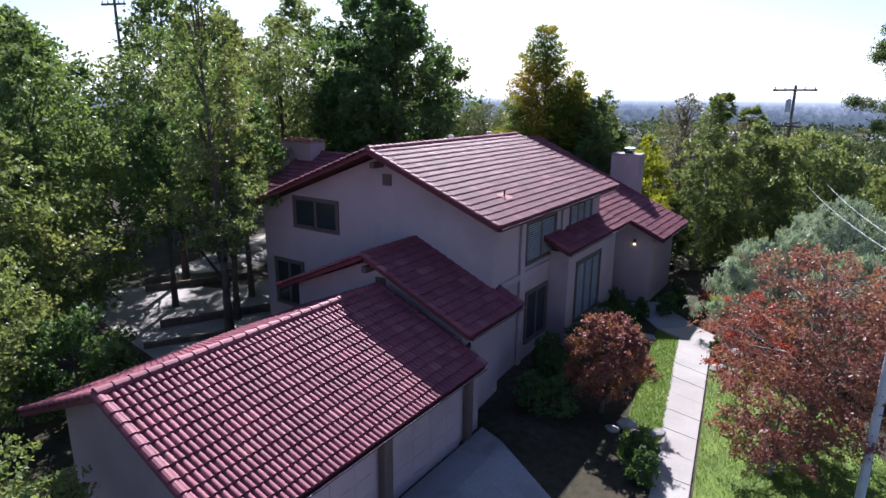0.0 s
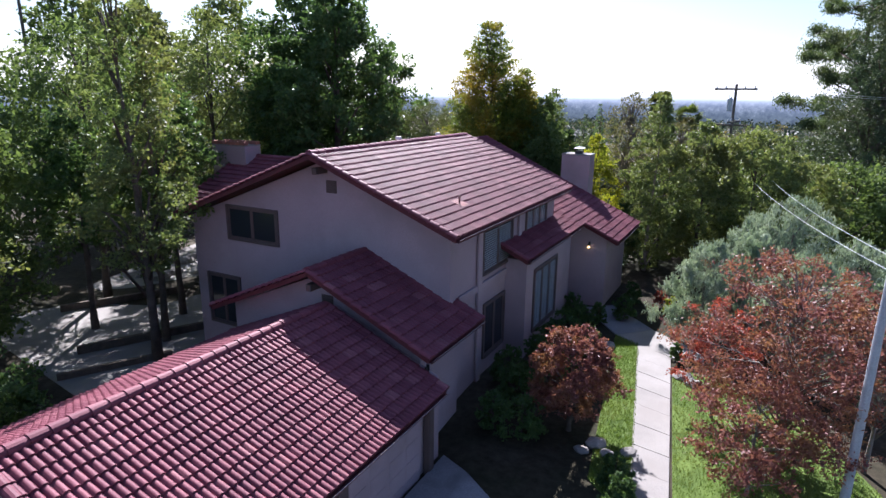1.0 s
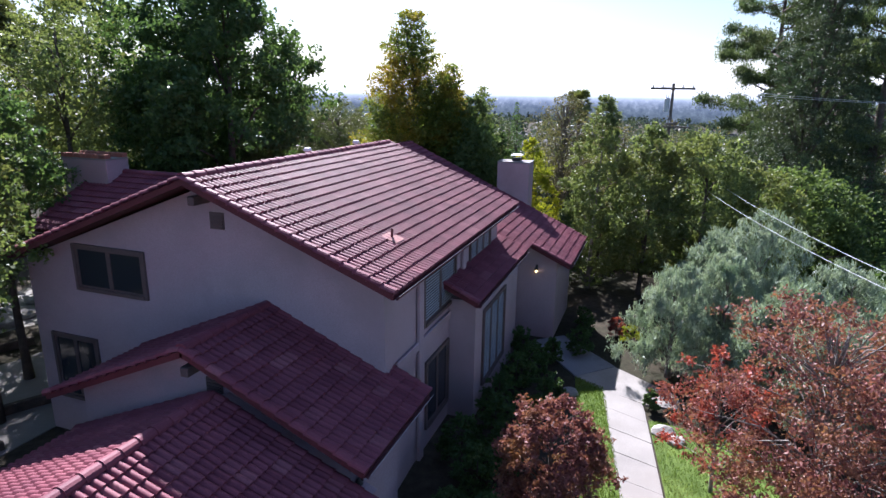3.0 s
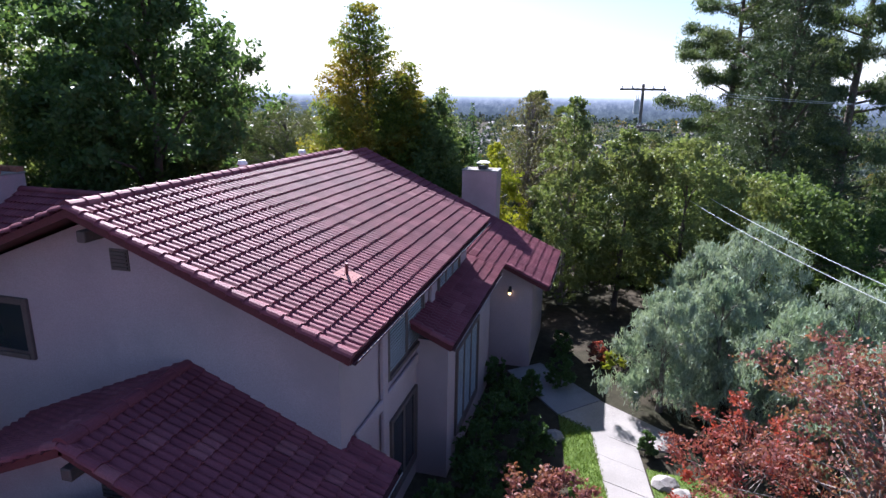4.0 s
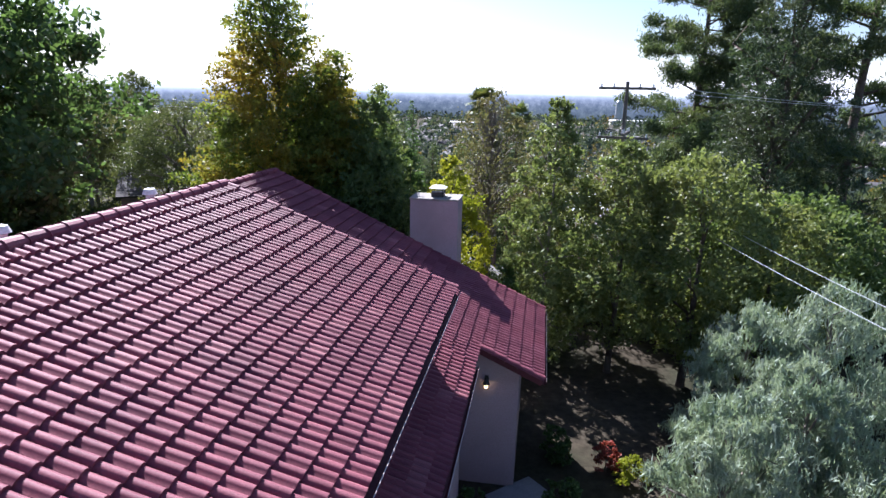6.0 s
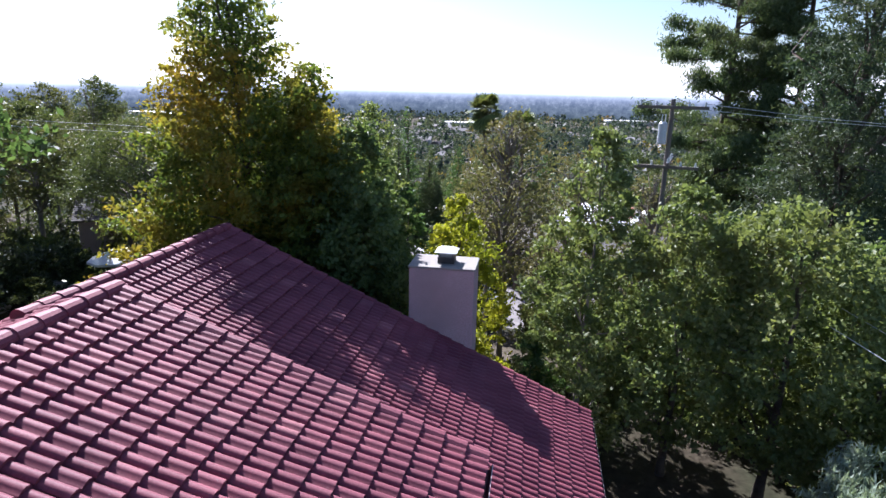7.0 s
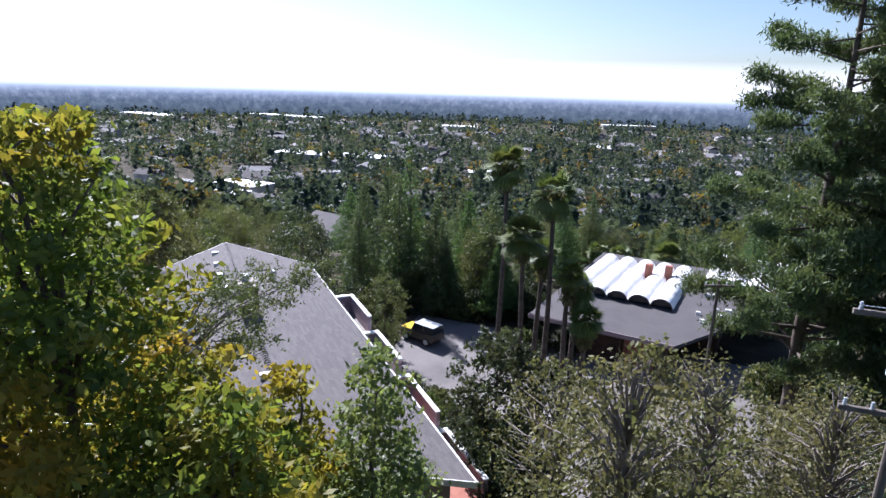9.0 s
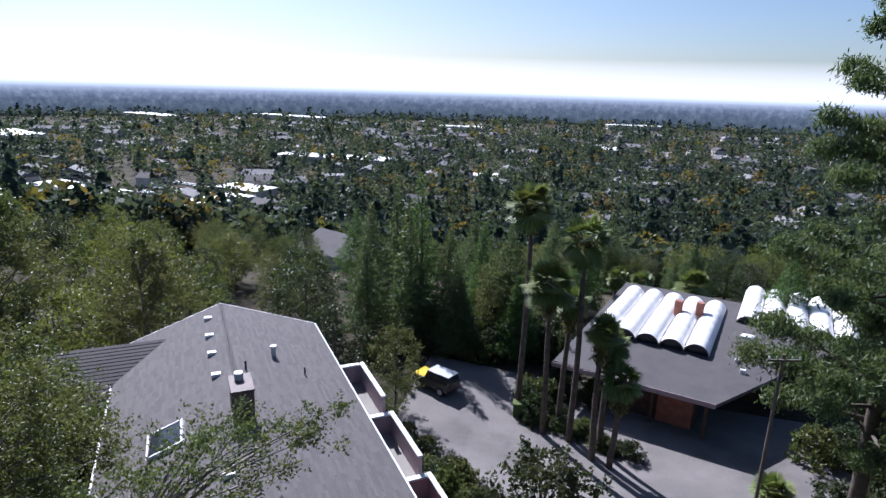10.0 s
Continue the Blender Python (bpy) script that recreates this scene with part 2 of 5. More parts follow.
def leaves_mesh(name, centres, sizes, mat, parent, rng, aspect=0.55, droop=0.0, direction=None):
    """One mesh of many small diamond leaves at the centres, turned at random or along a direction."""
    n = len(centres)
    d = rng.normal(size=(n, 3))
    if direction is not None:
        d = d * 0.55 + direction
    d[:, 2] -= droop
    d /= np.linalg.norm(d, axis=1)[:, None] + 1e-9
    w = np.cross(d, rng.normal(size=(n, 3)))
    w /= np.linalg.norm(w, axis=1)[:, None] + 1e-9
    s = np.asarray(sizes)[:, None] * 0.5
    co = np.empty((n, 4, 3))
    co[:, 0], co[:, 2] = centres - d * s, centres + d * s
    co[:, 1], co[:, 3] = centres + w * s * aspect, centres - w * s * aspect
    me = bpy.data.meshes.new(name)
    me.vertices.add(4 * n)
    me.vertices.foreach_set("co", co.reshape(-1))
    me.loops.add(4 * n)
    me.loops.foreach_set("vertex_index", np.arange(4 * n, dtype=np.int32))
    me.polygons.add(n)
    me.polygons.foreach_set("loop_start", np.arange(0, 4 * n, 4, dtype=np.int32))
    me.materials.append(mat)
    me.update(calc_edges=True)
    ob = new(name, me)
    ob.parent = parent
    return ob


SHAPES = {
    "round": lambda h: math.sqrt(max(0.0, 1 - (2 * h - 1) ** 2)) ** 0.8,
    "egg": lambda h: (math.sin(math.pi * min(1, h ** 0.75))) ** 0.7,
    "cone": lambda h: (1 - h) ** 1.0 * min(1.0, h * 9 + 0.35),
    "spire": lambda h: (1 - h) ** 0.68 * min(1.0, h * 9 + 0.35),
    "column": lambda h: min(1.0, h * 5 + 0.3) * (1 - h ** 2.2) ** 0.6,
    "dome": lambda h: math.sqrt(max(0.0, 1 - h ** 2)) * min(1, h * 6 + 0.5),
}


def sprays(rng, cc, cr, leaves, squash, up):
    """Leaf places along twigs that fan out of each clump, outwards and upwards."""
    k = 9
    n = len(cc)
    axis = cc * np.array([1, 1, 0])
    out = axis / (np.linalg.norm(axis, axis=1)[:, None] + 0.3)
    d = rng.normal(size=(n, k, 3)) + 0.6 * out[:, None, :]
    d[:, :, 2] = d[:, :, 2] * squash + 0.3 * squash + 0.9 * up
    d /= np.linalg.norm(d, axis=2)[:, :, None]
    d *= (0.55 + 1.1 * rng.random((n, k)))[:, :, None]
    c = rng.choice(n, size=leaves, p=cr ** 1.6 / (cr ** 1.6).sum())
    t = rng.integers(0, k, leaves)
    u = rng.random(leaves) ** 0.62
    loose = rng.normal(size=(leaves, 3)) * np.array([1, 1, 0.4 + 0.6 * squash]) * (0.27 * (1.15 - 0.7 * u))[:, None]
    return cc[c] + (d[c, t] * u[:, None] + loose) * cr[c][:, None]


def tiers(rng, ends, leaves, bz, rise):
    """Leaf places along the boughs of a conical tree, each bough running from the stem to its end."""
    n = len(ends)
    reach = np.hypot(ends[:, 0], ends[:, 1]) + 0.15
    c = rng.choice(n, size=leaves, p=reach ** 1.1 / (reach ** 1.1).sum())
    u = 0.18 + 0.87 * rng.random(leaves) ** 0.7
    w = (0.1 * reach[c] * (1.3 - u) + 0.1)[:, None]
    p = ends[c] * np.column_stack([u, u, np.ones(leaves)])
    p[:, 2] += rise * reach[c] * (u - 0.7)
    return p + rng.normal(size=(leaves, 3)) * w * np.array([1, 1, 0.55])


def tree(x, y, top, radius, label, mat, shape="round", bottom=None, clumps=60, leaves=9000, leaf=0.17, seed=1, category="tree", bark=None,
         trunk=0.0, clump_r=0.32, name="tree", squash=0.7, limbs=14, base=None, lean=(0, 0), group="", fill=0.5, up=0.0, aspect=0.55, clear=None, rise=None):
    """A tapered trunk with limbs, and a crown of clumps of leaves within an uneven outline."""
    rng = np.random.default_rng(seed)
    clumps, clump_r = int(clumps * 2.0), clump_r * 0.7
    leaves, leaf = int(leaves * 0.95), leaf * 0.85
    z0 = ground_z(x, y) if base is None else base
    h = top - z0
    bottom = z0 + h * 0.25 if bottom is None else bottom
    ob = thing(name, label, category, Matrix.Translation((x, y, z0)), group)
    fn = SHAPES[shape]
    bz, ch = bottom - z0, top - bottom
    cc = []
    for i in range(clumps):
        t = min(0.985, (i + rng.random()) / clumps)
        t = 1 - (1 - t) ** 0.75 if shape in ("cone", "spire") else t
        r = radius * fn(t) * (0.84 + 0.3 * rng.random())
        a = rng.random() * 2 * math.pi
        q = r * (fill + (1 - fill) * rng.random() ** 0.5) * (rng.random() ** 0.25)
        if shape in ("cone", "spire"):
            a, q = 2.399963 * i + 0.5 * rng.random(), radius * fn(t) * (0.72 + 0.36 * rng.random())
        cc.append((q * math.cos(a) + lean[0] * t, q * math.sin(a) + lean[1] * t, bz + ch * t * 0.97))
    cc = np.array(cc)
    if clear:
        low = (cc[:, 0] + x > clear[0]) & (cc[:, 2] + z0 < clear[1])
        cc[low, 0] = 2 * (clear[0] - x) - cc[low, 0]
    tip = 0.1 if shape in ("cone", "spire") else 0.3
    cr = radius * clump_r * (0.55 + 0.75 * rng.random(clumps)) * np.array([tip + (1 - tip) * fn(min(0.985, (c[2] - bz) / ch)) for c in cc])
    if shape in ("cone", "spire"):
        centres = tiers(rng, cc, leaves, bz, rise if rise is not None else (0.22 if shape == "spire" else -0.06))
    else:
        centres = sprays(rng, cc, cr, leaves, squash, up)
    centres[:, 2] = np.maximum(centres[:, 2], 0.15)
    if clear:
        low = (centres[:, 0] + x > clear[0]) & (centres[:, 2] + z0 < clear[1])
        centres[low, 0] = 2 * (clear[0] - x) - centres[low, 0]
    leaves_mesh("crown", centres, leaf * (0.6 + 0.8 * rng.random(leaves)), mat, ob, rng, aspect, direction=(0, 0, up) if up else None)
    tr = trunk or 0.018 * h + 0.04
    v, f = [], []
    k = 7
    th = bz + ch * 0.78
    pts = [(0.05 * h * 0.3 * math.sin(2.1 * i / k + seed) + lean[0] * 0.6 * i / k, 0.05 * h * 0.3 * math.cos(1.7 * i / k + seed) - 0.015 * h * math.cos(seed) + lean[1] * 0.6 * i / k, -0.3 + (th + 0.3) * i / k) for i in range(k + 1)]
    tube(v, f, pts, [tr * (1.25 if i == 0 else 1 - 0.85 * i / k) for i in range(k + 1)], 8)
    for j in rng.choice(clumps, size=min(limbs, clumps), replace=False):
        c = cc[j]
        zb = max(0.35 * bz, min(c[2] - 0.25 * math.hypot(c[0], c[1]) - 0.1 * h, th * 0.9))
        i = max(0.0, min(k - 0.01, (zb + 0.3) / (th + 0.3) * k))
        p = Vector(pts[int(i)]).lerp(Vector(pts[int(i) + 1]), i - int(i))
        e = Vector(c)
        mid = p.lerp(e, 0.5) + Vector((0, 0, 0.04 * h)) + Vector(rng.normal(size=3)) * 0.02 * h
        r0 = tr * 0.42 * (1 - 0.5 * zb / h)
        tube(v, f, [p, mid, e], [r0, r0 * 0.6, r0 * 0.2], 5)
    mesh_obj("trunk", v, f, bark or BARK, ob, smooth=True)
    return ob


# ---- the land ----
def build_ground():
    def lines(near0, near1, step, far0, far1):
        out = list(np.arange(near0, near1 + 0.01, step))
        d, s = near1, step
        while d < far1:
            s *= 1.22
            d += s
            out.append(min(d, far1))
        d, s = near0, step
        lo = []
        while d > far0:
            s *= 1.22
            d -= s
            lo.append(max(d, far0))
        return lo[::-1] + out
    xs, ys = lines(-60, 30, 1.5, -4900, 4900), lines(-10, 130, 1.5, -1500, 4900)
    verts = [(x, y, ground_z(x, y) + (0.25 * noise.noise((x * 0.07, y * 0.07, 0)) if (y > 45 or x < -26) and not (-27 < x < 14 and 45 < y < 92) else 0)) for y in ys for x in xs]
    nx = len(xs)
    faces = [(j * nx + i, j * nx + i + 1, (j + 1) * nx + i + 1, (j + 1) * nx + i) for j in range(len(ys) - 1) for i in range(nx - 1)]
    m, nodes, links, b = material("soil_and_litter", 0.95, 0.1)
    geo = nodes.new("ShaderNodeNewGeometry")
    n1 = noise_node(nodes, links, 0.12, 6, geo.outputs["Position"], 0.6)
    n2 = noise_node(nodes, links, 3.5, 6, geo.outputs["Position"], 0.7)
    r1 = ramp_node(nodes, [(0.32, (0.022, 0.028, 0.014)), (0.5, (0.048, 0.04, 0.027)), (0.68, (0.1, 0.083, 0.06))])
    links.new(n1.outputs["Fac"], r1.inputs[0])
    r2 = ramp_node(nodes, [(0.3, (0.55, 0.55, 0.55)), (0.7, (1.3, 1.3, 1.3))])
    links.new(n2.outputs["Fac"], r2.inputs[0])
    links.new(mix_node(nodes, links, r1.outputs[0], r2.outputs[0], 1.0, "MULTIPLY"), b.inputs["Base Color"])
    bp = nodes.new("ShaderNodeBump")
    bp.inputs["Strength"].default_value, bp.inputs["Distance"].default_value = 0.5, 0.06
    links.new(n2.outputs["Fac"], bp.inputs["Height"])
    links.new(bp.outputs[0], b.inputs["Normal"])
    tagged(mesh_obj("ground", verts, faces, m, smooth=True), "dark soil with leaf litter sloping down to a plain", "ground", kind="structure")


build_ground()


def sheet(name, outline, mat, label, lift=0.03, thick=0.12, kind="structure", category="pavement", step=1.2):
    """A flat paving or lawn that follows the land within a convex outline."""
    bm = bmesh.new()
    vs = [bm.verts.new((x, y, 0)) for x, y in outline]
    bm.faces.new(vs)
    x0, x1 = min(p[0] for p in outline), max(p[0] for p in outline)
    y0, y1 = min(p[1] for p in outline), max(p[1] for p in outline)
    for a, b, k in ((x0, x1, 0), (y0, y1, 1)):
        c = a + step
        while c < b:
            co, no = ((c, 0, 0), (1, 0, 0)) if k == 0 else ((0, c, 0), (0, 1, 0))
            bmesh.ops.bisect_plane(bm, geom=bm.verts[:] + bm.edges[:] + bm.faces[:], plane_co=co, plane_no=no)
            c += step
    for v in bm.verts:
        v.co.z = ground_z(v.co.x, v.co.y) + lift
    top = bm.faces[:]
    r = bmesh.ops.extrude_face_region(bm, geom=top)
    for v in [g for g in r["geom"] if isinstance(g, bmesh.types.BMVert)]:
        v.co.z -= thick
    me = bpy.data.meshes.new(name)
    bmesh.ops.recalc_face_normals(bm, faces=bm.faces)
    bm.to_mesh(me)
    bm.free()
    me.materials.append(mat)
    return tagged(new(name, me), label, category, kind=kind)


LAWN = surface("lawn_turf", (0.055, 0.095, 0.015), (0.125, 0.185, 0.032), 0.9, 30, 0.9, 0.6, dist=0.03)
sheet("driveway", [(-8.3, 4.0), (-4.2, 3.0), (-4.6, 12.0), (-8.3, 14.5)], DRIVE, "grey concrete driveway before the garage", 0.12, 0.3)
sheet("lawn", [(-5.9, 25.5), (-4.85, 25.0), (-2.95, 14.0), (-4.3, 15.2)], LAWN, "narrow strip of green lawn along the walkway", 0.04)
sheet("lawn", [(-3.3, 23.3), (0.2, 23.0), (2.6, 18.0), (2.2, 12.0), (-1.7, 12.0)], LAWN, "sunlit green lawn beside the walkway", 0.04)
sheet("patio", [(-31, 13), (-20.9, 11.5), (-21.0, 20.5), (-26, 30), (-36, 30)], CONCRETE, "pale dappled patio behind the house", 0.03)
sheet("walkway", [(-8.0, 28.2), (-6.9, 29.2), (-4.6, 26.9), (-5.9, 25.55)], DRIVE, "concrete walkway leading to the front door", 0.05)
sheet("walkway", [(-5.9, 25.52), (-4.6, 26.85), (-2.4, 25.3), (-2.3, 24.4), (-3.4, 24.3), (-4.9, 24.9)], CONCRETE, "pale concrete walkway where the path turns", 0.05)
sheet("road", [(6.5, 20), (12, 20), (16, 60), (9, 60)], ASPHALT, "grey asphalt road beside the garden", 0.03, category="road")


def walkway_slabs():
    holder = tagged(sheet("walkway", [(-4.88, 24.9), (-3.5, 24.28), (-1.87, 12.5), (-2.72, 12.4)], CONCRETE, "pale concrete garden walkway with scored slabs", 0.035), kind="structure")
    n = 10
    a0, a1, b0, b1 = Vector((-2.72, 12.4)), Vector((-1.87, 12.5)), Vector((-4.88, 24.9)), Vector((-3.5, 24.28))
    for i in range(n):
        t0, t1 = i / n + 0.001, (i + 1) / n - 0.001
        q = [a0.lerp(b0, t0), a1.lerp(b1, t0), a1.lerp(b1, t1), a0.lerp(b0, t1)]
        z = 0.065 + 0.004 * ((i * 7) % 3)
        v = [(p.x, p.y, z) for p in q] + [(p.x, p.y, 0.0) for p in q]
        mesh_obj("slab", v, [(0, 1, 2, 3), (0, 4, 5, 1), (1, 5, 6, 2), (2, 6, 7, 3), (3, 7, 4, 0)], CONCRETE, holder)


# ---- the red-roofed house ----
house = thing("house", "two-storey stucco house with red clay tile roofs", "house")

TW, TC = 0.33, 0.34  # a tile's width and the courses' spacing
PROFILE = [(0.0, 0.0), (0.03, 0.04), (0.075, 0.057), (0.12, 0.04), (0.15, 0.0), (0.165, -0.004), (0.195, 0.04), (0.24, 0.057), (0.285, 0.04), (0.315, 0.0), (0.33, -0.004)]


def tile_geometry():
    """Barrels first, then the front lip with corners of its own, so that the barrels shade round."""
    v, f = [], []
    for px, pz in PROFILE:
        v += [(px, 0.0, pz + 0.06), (px, 0.40, pz + 0.006)]
    n = len(PROFILE)
    for i in range(n - 1):
        f.append((2 * i, 2 * i + 2, 2 * i + 3, 2 * i + 1))
    k = len(v)
    for px, pz in PROFILE:
        v += [(px, 0.0, 0.006), (px, 0.0, pz + 0.06)]
    for i in range(n - 1):
        f.append((k + 2 * i, k + 2 * i + 2, k + 2 * i + 3, k + 2 * i + 1))
    return np.array(v), f, [True] * (n - 1) + [False] * (n - 1)


TILE_V, TILE_F, TILE_S = tile_geometry()
tile_mesh = bpy.data.meshes.new("tile")
tile_mesh.from_pydata([tuple(v) for v in TILE_V], [], TILE_F)
tile_mesh.materials.append(TILE)
tile_mesh.polygons.foreach_set("use_smooth", TILE_S)


def frame_of(o, along, up):
    a, u = Vector(along).normalized(), Vector(up).normalized()
    n = a.cross(u)
    m = Matrix((a, u, n)).transposed().to_4x4()
    m.translation = o
    return m


PIECES = []


def tiled_slope(o, along, up, width, length, parent, singles=0, rakes=(True, True), gutter=True, skip=None):
    """A roof slope from the eave corner o: a deck with courses of tiles, rake tiles at its ends and a gutter.
    The along direction and the slope's rise make the outward normal."""
    m = frame_of(o, along, up)
    deck = box_part("roof", (0, width, 0, length, -0.1, 0.0), UNDER, parent, "deck under red clay tiles", 0.0, m)
    cols, rows = int(width / TW + 0.3), int(round(length / TC))
    sx, sy = width / (cols * TW), length / (rows * TC)
    rng = random.Random(int(abs(o[0] * 100) + abs(o[1] * 10)))
    bv, bf = [], []
    made = 0
    for c in range(cols):
        for r in range(rows):
            if skip and skip(c * TW * sx, r * TC * sy):
                continue
            w = m @ Matrix.Translation((c * TW * sx, r * TC * sy + rng.uniform(-0.008, 0.008), rng.uniform(0, 0.007))) @ Matrix.Diagonal((sx, sy, 1, 1)) @ Matrix.Rotation(rng.uniform(-0.008, 0.008), 4, "Z")
            if made < singles:
                PIECES.append((w, deck))
                made += 1
            else:
                k = len(bv)
                bv += [w @ Vector(q) for q in TILE_V]
                bf += [tuple(i + k for i in q) for q in TILE_F]
    if bv:
        ob = mesh_obj("tile_field", bv, bf, TILE, deck)
        ob.data.polygons.foreach_set("use_smooth", TILE_S * (len(bf) // len(TILE_F)))
        ob["kind"] = "stuff"
    for on, ex in zip(rakes, (-0.03, width + 0.03)):
        if not on:
            continue
        bm = bmesh.new()
        sgn = -1 if ex < 0 else 1
        block(bm, *sorted((ex, ex + sgn * 0.045)), 0, length, -0.12, 0.02, m=m)
        part("fascia", bm, FASCIA, parent)
        n = rows
        for i in range(n):
            v, f = [], []
            s = TC * sy
            for yy, lift in ((i * s, 0.035), (i * s + s * 1.08, 0.0)):
                for k in range(7):
                    a = math.pi * (k / 6 * 0.95 + 0.02)
                    v.append(m @ Vector((ex + math.cos(a) * 0.11, yy, 0.03 + lift + math.sin(a) * 0.085)))
            v2 = [m @ Vector((ex + math.cos(math.pi * k / 6) * 0.11, i * s, 0.0)) for k in (0, 6)]
            f = [(k, k + 1, k + 8, k + 7) for k in range(6)]
            k = len(v)
            v += v2
            f.append((k, 0, 1, 2, 3, 4, 5, 6, k + 1))
            mesh_obj("rake_tile", v, f, TILE, deck)
    if gutter:
        bm = bmesh.new()
        block(bm, -0.02, width + 0.02, -0.02, 0.03, -0.13, -0.02, m=m)
        part("fascia", bm, FASCIA, parent)
        v, f = [], []
        prof = [(-0.02, 0.03), (-0.02, -0.06), (-0.08, -0.06), (-0.095, 0.035), (-0.108, 0.035), (-0.092, -0.075), (0.0, -0.075)]
        for xx in (-0.02, width + 0.02):
            v += [m @ Vector((xx, py, pz - 0.02)) for py, pz in prof]
        k = len(prof)
        f = [(i, i + 1, k + i + 1, k + i) for i in range(k - 1)]
        mesh_obj("gutter", v, f, [FASCIA, GUTTER], parent, "gutter with a pale lip", face_mats=[1 if i == 3 else 0 for i in range(k - 1)])
    return deck


def ridge_caps(p0, p1, parent, r=0.13):
    p0, p1 = Vector(p0), Vector(p1)
    d = (p1 - p0)
    n = int(d.length / 0.36)
    a = d.normalized()
    side = a.cross(Vector((0, 0, 1))).normalized()
    upv = side.cross(a)
    s = d.length / n
    for i in range(n):
        v = []
        for t, e in ((i * s, 0.02), (i * s + s * 1.1, -0.005)):
            for k in range(9):
                an = math.pi * (-0.08 + 1.16 * k / 8)
                v.append(p0 + a * t + side * math.cos(an) * (r + e) + upv * (math.sin(an) * (r * 0.8 + e) + 0.0))
        f = [(k, k + 1, k + 10, k + 9) for k in range(8)] + [tuple(range(8, -1, -1))]
        mesh_obj("ridge_tile", v, f, TILE, parent)


def slope_to(ridge_x, ridge_z, eave_x, eave_z, y0, y1, parent, **kw):
    """A slope between a ridge and an eave that both run along y."""
    up = Vector((ridge_x - eave_x, 0, ridge_z - eave_z))
    if eave_x > ridge_x:
        o, along = (eave_x, y0, eave_z), (0, 1, 0)
    else:
        o, along = (eave_x, y1, eave_z), (0, -1, 0)
    return tiled_slope(o, along, up, y1 - y0, up.length, parent, **kw)


def gable_block(x0, x1, y0, y1, z0, ridge_x, ridge_z, ze0, ze1, parent, label=""):
    bm = bmesh.new()
    prism(bm, [(x0, z0), (x1, z0), (x1, ze1), (ridge_x, ridge_z), (x0, ze0)], y0, y1)
    return part("wall", bm, STUCCO, parent, label)


# main two-storey block
gable_block(-21.0, -9.4, 16.85, 26.9, -0.6, -14.18, 7.75, 5.2, 5.95, house)
main_roof = slope_to(-14.18, 7.98, -8.78, 5.86, 16.1, 27.35, house, singles=300)
slope_to(-14.18, 7.98, -21.1, 5.3, 16.1, 27.35, house)
ridge_caps((-14.18, 16.05, 8.03), (-14.18, 27.4, 8.03), main_roof)

# middle block
gable_block(-16.4, -9.1, 14.55, 16.85, -0.6, -12.62, 4.6, 3.05, 3.1, house)
mid_roof = slope_to(-12.62, 4.82, -8.45, 3.0, 14.0, 16.83, house)
slope_to(-10.0, 3.68, -8.45, 3.0, 16.84, 17.3, house, rakes=(False, True))
slope_to(-12.62, 4.82, -16.85, 3.0, 14.0, 16.83, house)
ridge_caps((-12.62, 13.95, 4.87), (-12.62, 16.8, 4.87), mid_roof)

# garage
gable_block(-15.5, -8.5, 5.85, 14.54, -0.9, -12.0, 3.72, 2.25, 2.25, house)
garage_roof = slope_to(-12.0, 3.9, -7.97, 2.2, 5.15, 13.98, house, singles=300)
slope_to(-12.0, 3.9, -16.05, 2.2, 5.15, 13.98, house)
ridge_caps((-12.0, 5.1, 3.95), (-12.0, 13.95, 3.95), garage_roof)

# far wing, with the slope that reaches down over the entrance
gable_block(-20.5, -9.4, 26.9, 32.8, -0.6, -15.7, 7.2, 5.1, 4.5, house)
gable_block(-9.42, -7.3, 28.75, 32.8, -0.6, -9.41, 4.5, 4.5, 3.45, house)
WX, WZ, EX, EZ = -15.7, 7.46, -6.72, 3.36
ws = (WZ - EZ) / (WX - EX)
wz = lambda x: EZ + ws * (x - EX)
wing_roof = slope_to(WX, WZ, -8.3, wz(-8.3), 27.4, 33.25, house, singles=300, rakes=(False, True), gutter=False)
slope_to(-8.32, wz(-8.32), EX, EZ, 28.38, 33.25, house)
slope_to(WX, WZ, -21.0, 5.0, 27.4, 33.25, house, rakes=(True, False))
ridge_caps((WX, 27.2, WZ + 0.05), (WX, 33.3, WZ + 0.05), wing_roof)
# lean-to over the bay
slope_to(-9.42, wz(-9.42), -8.3, wz(-8.3), 20.9, 27.39, house, rakes=(True, False))
bm = bmesh.new()
block(bm, -9.42, -8.55, 21.4, 27.0, -0.3, 3.95)
part("bay", bm, STUCCO, house)

# cross wing at the back with its chimney
gable_block(-23.3, -21.0, 19.5, 25.0, -0.6, -22.2, 5.2, 5.2, 5.2, house)
back_roof = tiled_slope((-23.8, 19.0, 5.3), (1, 0, 0), (0, 3.2, 1.6), 4.6, math.hypot(3.2, 1.6), house)
tiled_slope((-19.2, 25.4, 5.3), (-1, 0, 0), (0, -3.2, 1.6), 4.6, math.hypot(3.2, 1.6), house)
ridge_caps((-23.8, 22.2, 6.95), (-19.4, 22.2, 6.95), back_roof)


